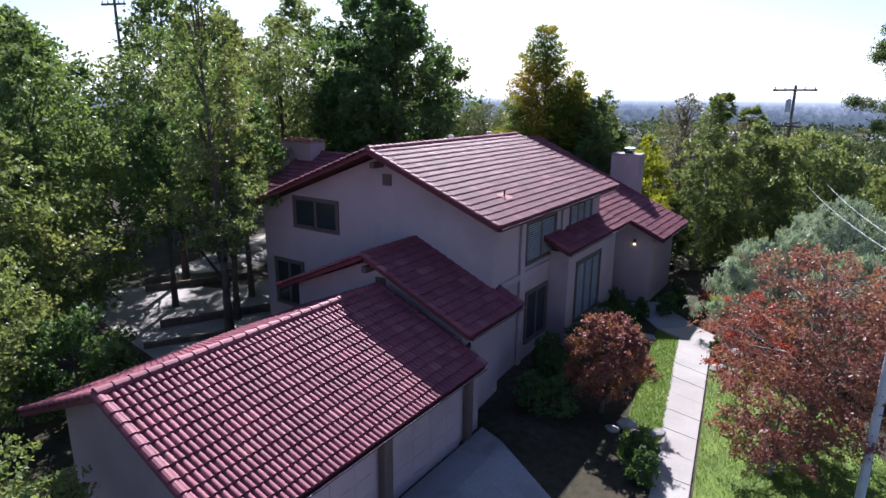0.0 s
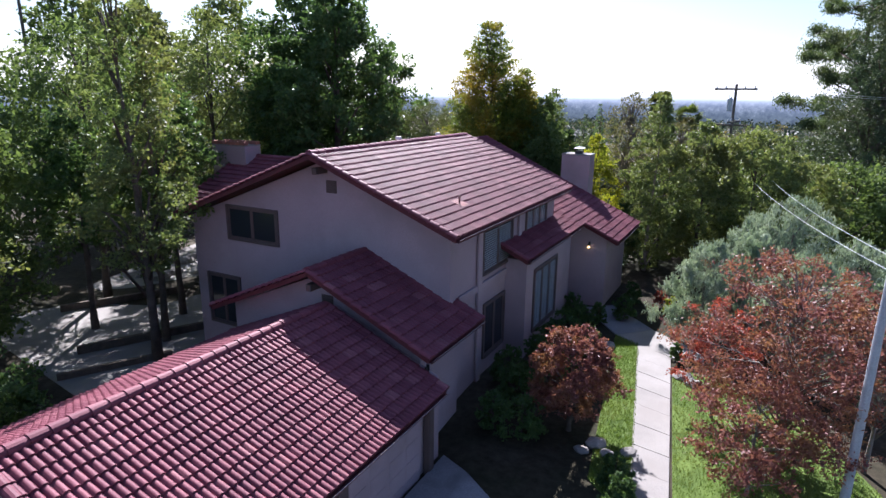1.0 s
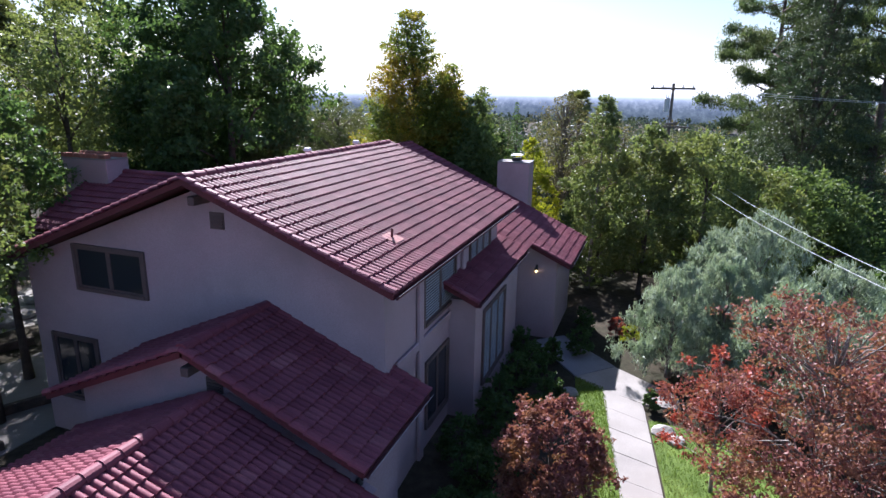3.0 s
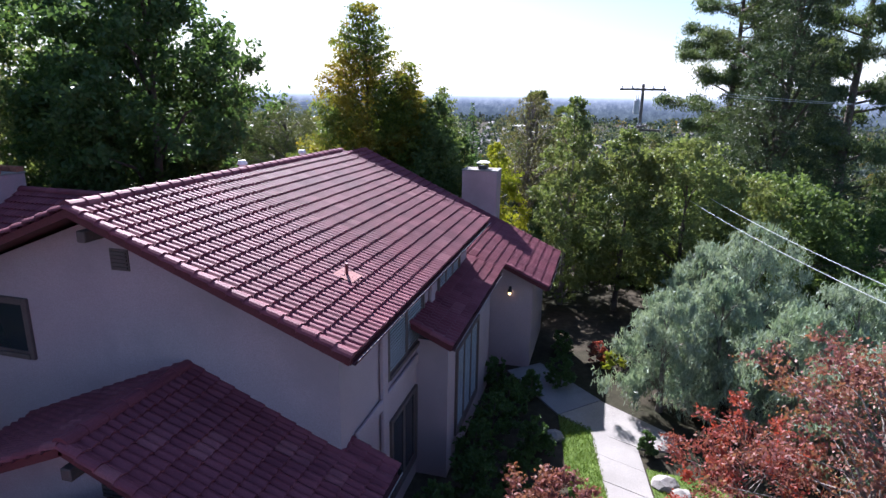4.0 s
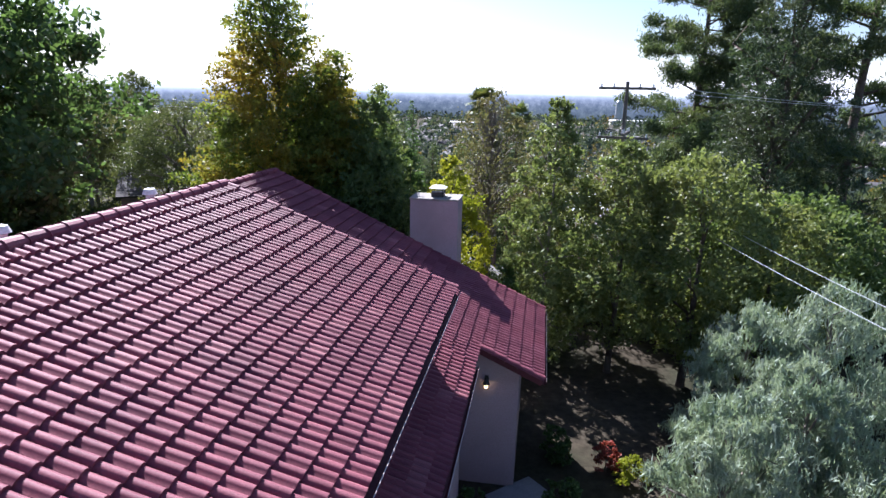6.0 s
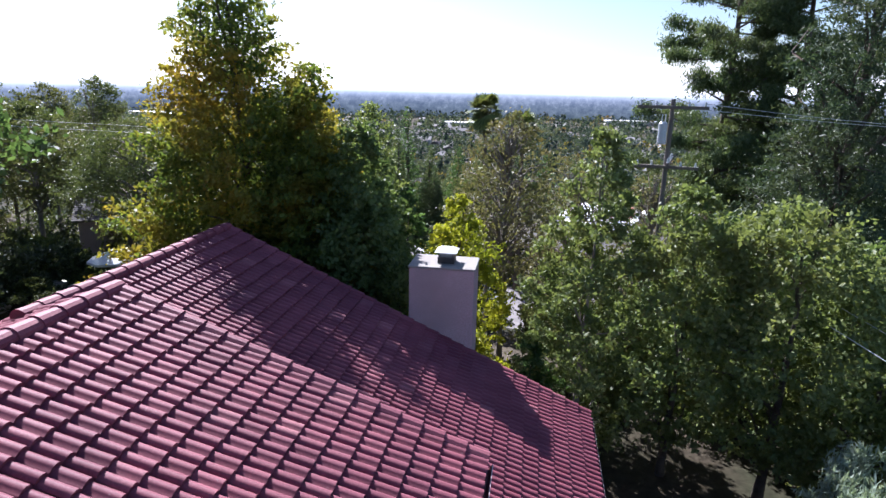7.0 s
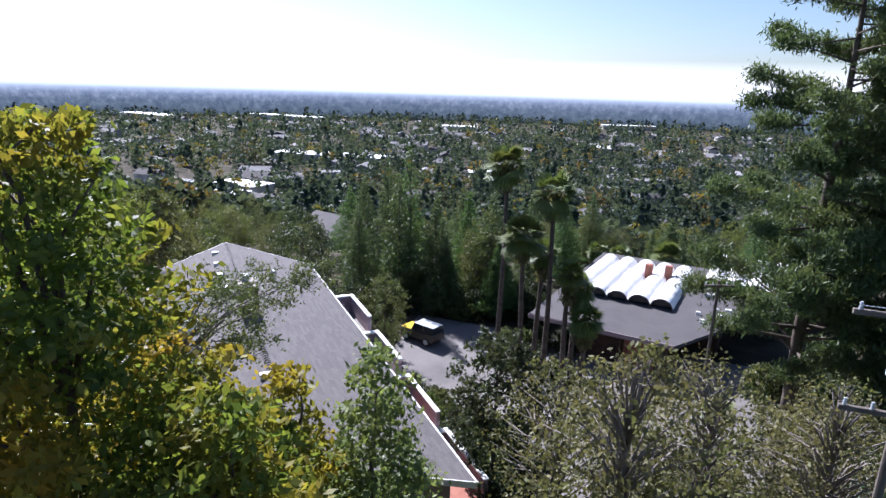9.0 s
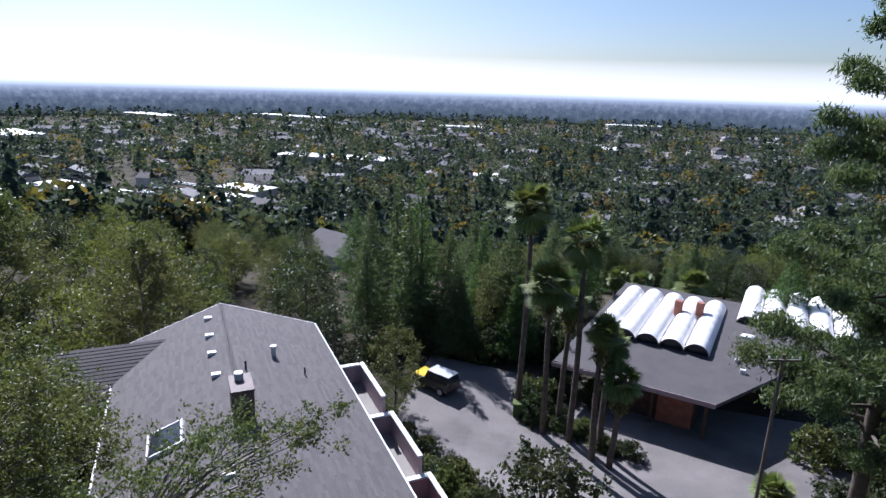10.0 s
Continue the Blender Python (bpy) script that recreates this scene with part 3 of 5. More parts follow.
def chimney(x0, x1, y0, y1, z0, z1, cap):
    c = box_part("chimney", (x0, x1, y0, y1, z0, z1), STUCCO, house, "stucco chimney", 0.02)
    box_part("crown", (x0 - 0.02, x1 + 0.02, y0 - 0.02, y1 + 0.02, z1, z1 + 0.05), CONCRETE, c, "", 0.01)
    xm, ym = (x0 + x1) / 2 + 0.05, (y0 + y1) / 2
    if cap:
        box_part("flue", (xm - 0.2, xm + 0.2, ym - 0.2, ym + 0.2, z1 + 0.05, z1 + 0.2), DARK, c, "", 0.01)
        bm = bmesh.new()
        for dx in (-0.17, 0.17):
            for dy in (-0.17, 0.17):
                block(bm, xm + dx - 0.012, xm + dx + 0.012, ym + dy - 0.012, ym + dy + 0.012, z1 + 0.2, z1 + 0.34)
        part("cap_legs", bm, DARK, c)
        v = [(xm + dx, ym + dy, z1 + 0.33) for dx, dy in ((-0.27, -0.27), (0.27, -0.27), (0.27, 0.27), (-0.27, 0.27))] + [(xm + dx, ym + dy, z1 + 0.4) for dx, dy in ((-0.15, -0.15), (0.15, -0.15), (0.15, 0.15), (-0.15, 0.15))]
        mesh_obj("cap", v, [(3, 2, 1, 0), (4, 5, 6, 7), (0, 1, 5, 4), (1, 2, 6, 5), (2, 3, 7, 6), (3, 0, 4, 7)], WHITE, c, "pale sheet metal cap")
    else:
        for i in range(7):
            for j in range(2):
                box_part("brick", (x0 + (x1 - x0) * i / 7 + 0.01, x0 + (x1 - x0) * (i + 1) / 7 - 0.02, y0 + j * (y1 - y0 - 0.25), y0 + j * (y1 - y0 - 0.25) + 0.25, z1 + 0.05, z1 + 0.2), BRICK, c, "", 0.01)
    return c


chimney(-11.16, -9.6, 33.3, 34.35, -0.5, 6.78, True)
chimney(-24.9, -22.7, 21.4, 22.4, -0.6, 7.45, False)


SLAT = surface("shutter_paint", (0.3, 0.33, 0.37), (0.38, 0.41, 0.45), 2, 30, 0.5, 0.05)


def window(x, y, z, w, h, facing, parent, shutters=False, panes=2):
    """A framed window at its lower corner; facing 'x' looks to +X, 'y' to -Y."""
    m = Matrix.Translation((x, y, z)) @ (Matrix.Rotation(radians(90), 4, "Z") if facing == "x" else Matrix.Identity(4))
    win = box_part("window", (0, w, -0.012, 0.05, 0, h), GLASS, parent, "dark glass in a brown frame", 0, m)
    bm = bmesh.new()
    t = 0.11
    for d in ((-t, 0, -0.07, 0.02, -t, h + t), (w, w + t, -0.07, 0.02, -t, h + t), (0, w, -0.07, 0.02, h, h + t), (0, w, -0.09, 0.02, -t, 0)):
        block(bm, *d, bevel=0.008, m=m)
    part("frame", bm, TRIM, win)
    bm = bmesh.new()
    for i in range(panes + 1):
        xx = w * i / panes
        block(bm, max(0, xx - 0.07), min(w, xx + 0.07), -0.035, 0.0, 0.0, h, m=m)
    for zz in (0, h - 0.05):
        block(bm, 0.03, w - 0.03, -0.034, 0.0, zz, zz + 0.05, m=m)
    part("mullion", bm, TRIM, win)
    if shutters:
        bm = bmesh.new()
        n = int(h / 0.085)
        for p in range(panes):
            for i in range(n):
                zz = 0.06 + (h - 0.12) * i / n
                x0, x1 = w * p / panes + 0.1, w * (p + 1) / panes - 0.1
                block(bm, x0, x1, -0.028, -0.014, zz, zz + 0.038, m=m)
        part("shutter", bm, SLAT, win, "white louvred shutters")["kind"] = "stuff"
    return win


window(-18.95, 16.85, 4.55, 2.4, 1.15, "y", house)
window(-20.3, 16.85, 0.95, 1.6, 1.9, "y", house, panes=2)
window(-9.4, 19.3, 3.9, 2.5, 1.5, "x", house, True, 2)
window(-9.4, 23.4, 4.6, 2.3, 0.9, "x", house, True, 3)
window(-9.4, 19.5, 0.7, 1.7, 1.9, "x", house, False, 2)
window(-8.55, 22.3, 0.9, 2.6, 2.4, "x", house, True, 3)
box_part("band", (-9.38, -9.3, 17.4, 21.3, 3.35, 3.6), STUCCO, house, "stucco band between the storeys", 0.02)
for dims in ((-9.38, -9.28, 18.75, 19.05, -0.3, 5.8), (-9.38, -9.28, 22.4, 22.7, 3.9, 5.8)):
    box_part("pilaster", dims, STUCCO, house, "", 0.02)
for px, pz in ((-14.18, 7.45), (-12.62, 4.35)):
    yy = 16.85 if px < -13 else 14.55
    bm = bmesh.new()
    block(bm, px - 0.1, px + 0.1, yy - 0.6, yy, pz - 0.12, pz + 0.1, 0.02)
    part("beam", bm, TRIM, house, "brown outrigger beam")
    bm = bmesh.new()
    for i in range(5):
        block(bm, px + 0.05, px + 0.42, yy - 0.05, yy - 0.005, pz - 0.75 + i * 0.075, pz - 0.71 + i * 0.075)
    block(bm, px + 0.02, px + 0.45, yy - 0.02, yy, pz - 0.79, pz - 0.36)
    part("gable_vent", bm, TRIM, house)
# garage door openings with posts
for i, (a, b) in enumerate(((6.3, 9.6), (10.2, 13.4))):
    d = box_part("garage_door", (-8.5, -8.44, a, b, -0.45, 1.65), STUCCO, house, "panelled garage door", 0.01)
    for k in range(4):
        for j in range(4):
            box_part("panel", (-8.445, -8.425, a + 0.08 + (b - a) / 4 * j, a - 0.08 + (b - a) / 4 * (j + 1), -0.4 + 0.52 * k, 0.02 + 0.52 * k), STUCCO, d, "", 0.008)
box_part("post", (-8.45, -8.25, 9.72, 10.05, -0.5, 2.1), TRIM, house, "brown timber post", 0.02)
box_part("post", (-8.45, -8.25, 13.6, 13.85, -0.5, 2.1), TRIM, house, "brown timber post", 0.02)


def wall_lamp(x, y, z):
    lamp = box_part("wall_lamp", (x - 0.05, x + 0.05, y - 0.04, y, z - 0.02, z + 0.2), DARK, house, "small lit lantern", 0.01)
    glow, nodes, links, b = material("lamp_glow", 0.3)
    b.inputs["Base Color"].default_value = (1, 0.8, 0.5, 1)
    b.inputs["Emission Color"].default_value, b.inputs["Emission Strength"].default_value = (1, 0.68, 0.3, 1), 1.3
    box_part("glass", (x - 0.045, x + 0.045, y - 0.17, y - 0.08, z - 0.1, z + 0.02), glow, lamp, "", 0.02)
    v, f = [], []
    tube(v, f, [(x, y - 0.13, z + 0.02), (x, y - 0.13, z + 0.16)], [0.1, 0.02], 8)
    mesh_obj("hood", v, f, DARK, lamp)


wall_lamp(-8.12, 28.75, 2.98)
wall_lamp(-8.85, 14.55, 2.35)
# vents on the ridge and slope
for x, y, z in ((-14.5, 25.2, 7.9), (-14.5, 21.9, 7.9)):
    v, f = [], []
    tube(v, f, [(x, y, z), (x, y, z + 0.22), (x, y, z + 0.24), (x, y, z + 0.34)], [0.08, 0.08, 0.14, 0.1], 12)
    mesh_obj("roof_vent", v, f, WHITE, house, "white turbine vent")
cylinder_part("vent_pipe", (-10.0, 18.6, 6.2), (-10.0, 18.6, 6.68), 0.035, FASCIA, house, 10)
mesh_obj("flashing", [frame_of((-8.78, 16.1, 5.86), (0, 1, 0), (-5.4, 0, 2.12)) @ Vector(p) for p in ((2.25, 1.1, 0.115), (2.75, 1.1, 0.115), (2.75, 1.55, 0.095), (2.25, 1.55, 0.095))], [(0, 1, 2, 3)], surface("flashing_metal", (0.3, 0.14, 0.13), (0.38, 0.2, 0.18), 6, 40), house)


# ---- the shingle-roofed house down the slope ----
def second_house():
    m = pose(-30.6, 65.6, 0, 0, 0, 32.4)
    h = thing("house", "house with a long grey shingle gable roof", "house", m)
    bm = bmesh.new()
    prism(bm, [(-4.7, -7), (4.7, -7), (4.7, 2.85), (0, 4.5), (-4.7, 2.85)], -24.6, -0.6)
    part("wall", bm, STUCCO, h)
    L = math.hypot(5.3, 1.95)
    for s in (1, -1):
        o = (5.3, -25.2, 2.8) if s > 0 else (-5.3, 0, 2.8)
        fm = frame_of(o, (0, s, 0), (-5.3 * s, 0, 1.95))
        roof = box_part("roof", (0, 25.2, 0, L, -0.14, 0.0), SHINGLE, h, "grey asphalt shingles", 0.0, fm)
        v, f = [], []
        rng = random.Random(3 + s)
        rows = int(L / 0.145)
        for r in range(rows):
            xx = 0.0
            while xx < 25.2:
                w = min(rng.choice((0.3, 0.3, 0.46, 0.6, 0.9)), 25.2 - xx)
                k = len(v)
                z = 0.011 + rng.uniform(0, 0.003)
                v += [fm @ Vector(p) for p in ((xx, r * 0.145, z), (xx + w, r * 0.145, z), (xx + w, r * 0.145 + 0.15, 0.003), (xx, r * 0.145 + 0.15, 0.003), (xx, r * 0.145, 0.0), (xx + w, r * 0.145, 0.0))]
                f += [(k, k + 1, k + 2, k + 3), (k + 4, k + 5, k + 1, k)]
                xx += w
        sh = mesh_obj("shingle_field", v, f, SHINGLE_PIECE, roof)
        sh["kind"] = "stuff"
        bm = bmesh.new()
        block(bm, -0.04, 25.24, -0.06, 0.03, -0.2, 0.02, m=fm)
        part("fascia", bm, WHITE, h, "white eave board")
        for e in (-0.04, 25.2):
            bm = bmesh.new()
            block(bm, e, e + 0.05, 0, L, -0.2, 0.01, m=fm)
            part("fascia", bm, WHITE, h, "white rake board")
    # ridge caps
    for i in range(120):
        y = -25.0 + i * 0.208
        lift = 0.05 if -22 < y < -10.5 else 0.015
        v = [(-0.14, y, 4.7 + lift - 0.04), (0, y, 4.76 + lift), (0.14, y, 4.7 + lift - 0.04), (-0.14, y + 0.23, 4.68), (0, y + 0.23, 4.755), (0.14, y + 0.23, 4.68), (-0.14, y, 4.66), (0.14, y, 4.66)]
        mesh_obj("ridge_shingle", v, [(0, 1, 4, 3), (1, 2, 5, 4), (6, 7, 2, 1, 0)], SHINGLE_PIECE, h)
    zr = lambda x: 4.75 - 0.368 * abs(x)
    for x, y in ((-0.75, -1.6), (-0.8, -4.0), (-0.8, -6.2), (-0.75, -8.6), (-0.8, -16.0), (-0.2, -19.5)):
        bm = bmesh.new()
        block(bm, x - 0.2, x + 0.2, y - 0.16, y + 0.16, zr(x) - 0.05, zr(x) + 0.14, 0.02)
        part("box_vent", bm, WHITE, h, "pale box vent")
    for x, y, hh, r in ((2.0, -6.4, 0.42, 0.12), (3.2, -8.0, 0.36, 0.04), (0.5, -8.6, 0.45, 0.045)):
        p = cylinder_part("vent_pipe", (x, y, zr(x) - 0.05), (x, y, zr(x) + hh), r, DARK if r < 0.1 else GREY_METAL, h, 12)
        if r > 0.1:
            cylinder_part("cowl", (x, y, zr(x) + hh), (x, y, zr(x) + hh + 0.12), 0.16, GREY_METAL, p, 12)
    c = box_part("chimney", (-0.4, 0.4, -13.2, -11.8, 3.9, 5.9), TRIM, h, "low brown chimney with a metal flue", 0.03)
    box_part("crown", (-0.43, 0.43, -13.23, -11.77, 5.9, 5.97), TRIM, c, "", 0.01)
    cylinder_part("flue", (-0.05, -12.2, 5.97), (-0.05, -12.2, 6.25), 0.17, GREY_METAL, c, 14)
    fm = frame_of((-5.3, 0, 2.8), (0, -1, 0), (5.3, 0, 1.95))
    box_part("skylight", (11.2, 12.7, 2.1, 3.3, 0.0, 0.14), GLASS, h, "skylight with a pale reflection", 0.01, fm)
    bm = bmesh.new()
    for d in ((11.1, 12.8, 2.02, 2.1, 0, 0.17), (11.1, 12.8, 3.3, 3.38, 0, 0.17), (11.12, 11.2, 2.1, 3.3, 0, 0.17), (12.7, 12.78, 2.1, 3.3, 0, 0.17)):
        block(bm, *d, m=fm)
    part("skylight_frame", bm, WHITE, h)
    # side wing with ribbed roof
    wm = frame_of((-12.5, -6.6, 2.1), (1, 0, 0), (0, 4.9, 1.6))
    wing = box_part("roof", (0, 10.2, 0, 5.15, -0.12, 0), SHINGLE, h, "ribbed grey side roof", 0, wm)
    for i in range(20):
        bm = bmesh.new()
        block(bm, 0, 10.2, i * 0.257, i * 0.257 + 0.2, 0.0, 0.04, m=wm)
        part("batten", bm, SHINGLE, wing)
    bm = bmesh.new()
    prism(bm, [(-12.2, -7), (-4.7, -7), (-4.7, 2.0), (-12.2, 2.0)], -6.2, -1.8)
    part("wall", bm, STUCCO, h)
    # terrace walls along the right side
    for i, y in enumerate((-4.4, -8.6, -12.8, -17.0)):
        z = 1.9 - 0.85 * i
        x = 6.9 + 0.35 * i
        bm = bmesh.new()
        block(bm, x, x + 0.2, y - 4.0, y, -8, z - 0.1, 0.0)
        block(bm, 4.75, x, y - 0.2, y, -8, z - 0.1, 0.0)
        part("terrace_wall", bm, STUCCO, h, "stucco terrace wall")
        bm = bmesh.new()
        block(bm, x - 0.02, x + 0.22, y - 4.05, y + 0.05, z - 0.098, z, 0.015)
        block(bm, 4.75, x - 0.064, y - 0.26, y + 0.05, z - 0.098, z - 0.003, 0.015)
        part("wall_coping", bm, WHITE, h, "white coping")
        box_part("terrace_floor", (4.76, x - 0.01, y - 4.0, y - 0.21, z - 1.3, z - 1.1), BRICK if i > 1 else CONCRETE, h, "", 0)
    for i in range(5):
        box_part("step", (5.2, 7.6, -16.0 - 0.35 * i - 0.35, -16.0 - 0.35 * i, -2.6, -1.2 - 0.18 * i), CONCRETE, h, "", 0.01)


SHINGLE_PIECE, _n, _l, _b = material("shingle_piece", 0.85, 0.25)
_g = _n.new("ShaderNodeNewGeometry")
_r = ramp_node(_n, [(0, (0.088, 0.08, 0.081)), (1, (0.118, 0.107, 0.106))])
_l.new(_g.outputs["Random Per Island"], _r.inputs[0])
_k = noise_node(_n, _l, 20, 5, _g.outputs["Position"], 0.7)
_q = ramp_node(_n, [(0.3, (0.8, 0.8, 0.8)), (0.7, (1.2, 1.2, 1.2))])
_l.new(_k.outputs["Fac"], _q.inputs[0])
_l.new(mix_node(_n, _l, _r.outputs[0], _q.outputs[0], 1.0, "MULTIPLY"), _b.inputs["Base Color"])
second_house()


# ---- the house with the white vaulted roof ----
def vaulted_house():
    m = pose(0.7, 77.2, 0, 0, 0, -22.0)
    h = thing("house", "low house with white barrel-vaulted roofs and grey eaves", "house", m)
    bm = bmesh.new()
    block(bm, -8.2, -1.5, 1.6, 20, -10, -5.2)
    block(bm, -1.52, 2.5, 9, 20, -10, -5.0)
    block(bm, 2.48, 6.5, 16, 22, -10, -5.0)
    part("wall", bm, REDWOOD, h, "dark timber walls")
    poly = [(0, 0), (4.6, 9.3), (8.8, 17.4), (9.0, 24), (-12.5, 24), (-12.5, 0.3)]
    bm = bmesh.new()
    lo = [bm.verts.new((x, y, -4.95 + 0.018 * y)) for x, y in poly]
    hi = [bm.verts.new((x, y, -4.66 + 0.018 * y)) for x, y in poly]
    bm.faces.new(lo[::-1])
    bm.faces.new(hi)
    for i in range(len(poly)):
        j = (i + 1) % len(poly)
        bm.faces.new((lo[i], lo[j], hi[j], hi[i]))
    part("roof", bm, SHINGLE, h, "flat grey gravel roof")
    box_part("fascia", (-12.5, 0.0, -0.07, -0.01, -4.98, -4.6), STUCCO, h, "pale eave board", 0.01)

    def vault(x0, w, y0, y1, z, rise):
        v, f = [], []
        n = 14
        for y in np.linspace(y0, y1, 41):
            for k in range(n + 1):
                a = math.pi * k / n
                v.append((x0 + w / 2 - w / 2 * math.cos(a), y, z + (rise + 0.09 * abs(math.sin(1.6 * (y - y0)))) * math.sin(a)))
        for j in range(40):
            for k in range(n):
                a = j * (n + 1) + k
                f.append((a, a + 1, a + n + 2, a + n + 1))
        ob = mesh_obj("vault", v, f, VAULT, h, "white coated barrel vault", smooth=True)
        v, f = [], []
        pts = [(x0 + w / 2 - (w / 2 - 0.06) * math.cos(math.pi * k / n), y0 + 0.25, z + (rise - 0.08) * math.sin(math.pi * k / n)) for k in range(n + 1)]
        mesh_obj("clerestory", pts, [tuple(range(n, -1, -1))], GLASS, ob, "dark arched window")
        mesh_obj("arch_trim", [(x0 + w / 2 - w / 2 * s * math.cos(math.pi * k / n), y0 - 0.02, z + rise * s * math.sin(math.pi * k / n)) for s in (1.02, 0.9) for k in range(n + 1)], [(k, k + 1, n + 2 + k, n + 1 + k) for k in range(n)], TRIM, ob)

    for i in range(5):
        vault(-11.8 + 2.05 * i, 2.05, 8.0, 21.0, -4.5, 0.95)
    for i in range(5):
        vault(-0.4 + 2.05 * i, 2.05, 18.0, 29.0, -4.5, 0.95)
    box_part("wall", (-11.8, -1.6, 8.4, 20.9, -5.0, -4.42), STUCCO, h, "", 0)
    for x, y in ((-5.5, 16.0), (-3.6, 16.6)):
        box_part("chimney", (x - 0.35, x + 0.35, y - 0.3, y + 0.3, -4.4, -2.6), BRICK, h, "brick chimney", 0.02)
    for x, y, s in ((1.2, 6.5, 0.22), (0.6, 8.4, 0.2), (2.4, 8.6, 0.2), (2.9, 10.6, 0.3), (0.9, 14.5, 0.6), (2.0, 10.2, 0.16)):
        box_part("roof_box", (x - s, x + s, y - s * 0.7, y + s * 0.7, -4.6, -4.2), WHITE, h, "pale roof vent box", 0.04)
    for x, y in ((-0.6, 0.6), (-8.6, 0.8), (-4.5, 0.8)):
        box_part("post", (x - 0.12, x + 0.12, y - 0.12, y + 0.12, -10, -4.9), REDWOOD, h, "", 0.02)
    box_part("carport_wall", (-4.2, -1.6, 1.4, 1.6, -9.5, -5.1), BRICK, h, "", 0)


vaulted_house()
sheet("driveway", [(-23, 76), (-10, 57), (-3, 51), (6, 53), (10, 66), (9, 82), (-6, 84), (-22, 88)], ASPHALT, "cracked grey driveway between the houses", 0.05)


# ---- poles and wires ----
def utility_pole(x, y, top, label, arms, transformer=False, r=0.11, mat=None):
    z = ground_z(x, y) - 0.5
    p = thing("utility_pole", label, "utility pole", Matrix.Translation((x, y, 0)))
    cylinder_part("post", (0, 0, z), (0, 0, top), r, mat or POLE_WOOD, p, 12, r * 0.75)
    for az, half, ang in arms:
        am = Matrix.Rotation(radians(ang), 4, "Z")
        a = box_part("crossarm", (-half, half, -0.17, -0.06, az - 0.06, az + 0.06), POLE_WOOD, p, "", 0.01, am)
        for k in (-0.9, -0.45, 0.45, 0.9):
            q = am @ Vector((half * k, -0.115, az + 0.06))
            cylinder_part("insulator", q, q + Vector((0, 0, 0.16)), 0.045, GREY_METAL, a, 8, 0.03)
    if transformer:
        v, f = [], []
        tube(v, f, [(-0.27, -0.02, top - 1.65), (-0.27, -0.02, top - 1.62), (-0.27, -0.02, top - 0.9), (-0.27, -0.02, top - 0.83)], [0.13, 0.16, 0.16, 0.1], 14)
        t = mesh_obj("transformer", v, f, GREY_METAL, p, "grey drum transformer")
        for dx in (-0.1, 0.1):
            cylinder_part("bushing", (-0.27 + dx * 0.6, -0.02, top - 0.85), (-0.27 + dx * 0.6, -0.02, top - 0.55), 0.02, GREY_METAL, t, 8)
    return p


def wire(p0, p1, sag, r=0.012, label="thin grey overhead wire between poles"):
    v, f = [], []
    p0, p1 = Vector(p0), Vector(p1)
    pts = [p0.lerp(p1, i / 14) - Vector((0, 0, sag * 4 * (i / 14) * (1 - i / 14))) for i in range(15)]
    tube(v, f, pts, [r] * 15, 4)
    return tagged(mesh_obj("wire", v, f, GREY_METAL), label, "wire", group="overhead wires")


utility_pole(-3.45, 43.8, 10.7, "tall timber pole with crossarms and a transformer", [(10.4, 1.25, -12), (8.4, 1.15, 75), (8.2, 1.15, -12)], True)
utility_pole(1.4, 16.0, 6.85, "grey pole at the lawn's edge", [], False, 0.11, GREY_METAL)
utility_pole(-0.2, 66.3, 4.3, "timber pole beside the driveway", [(4.0, 0.9, 10)], False)
utility_pole(-40, 21.6, 15.8, "timber pole beyond the garden trees", [(15.3, 0.9, 20)], False)
for k in (-1, 1):
    wire((1.4 + 0.1 * k, 16.0, 6.6 + 0.1 * k), (-1.3 + 0.35 * k, 34.2 + k * 0.5, 6.0 + 0.05 * k), 0.2, 0.008)
    wire((-3.45 + k * 1.1, 43.7 - k * 0.2, 10.55), (30, 49 + k, 10.6), 0.9)
    wire((-17.6, 38.6 + 0.3 * k, 9.3 - 0.12 * k), (-60, 31 + k, 12.2 - 0.3 * k), 0.5, 0.008)


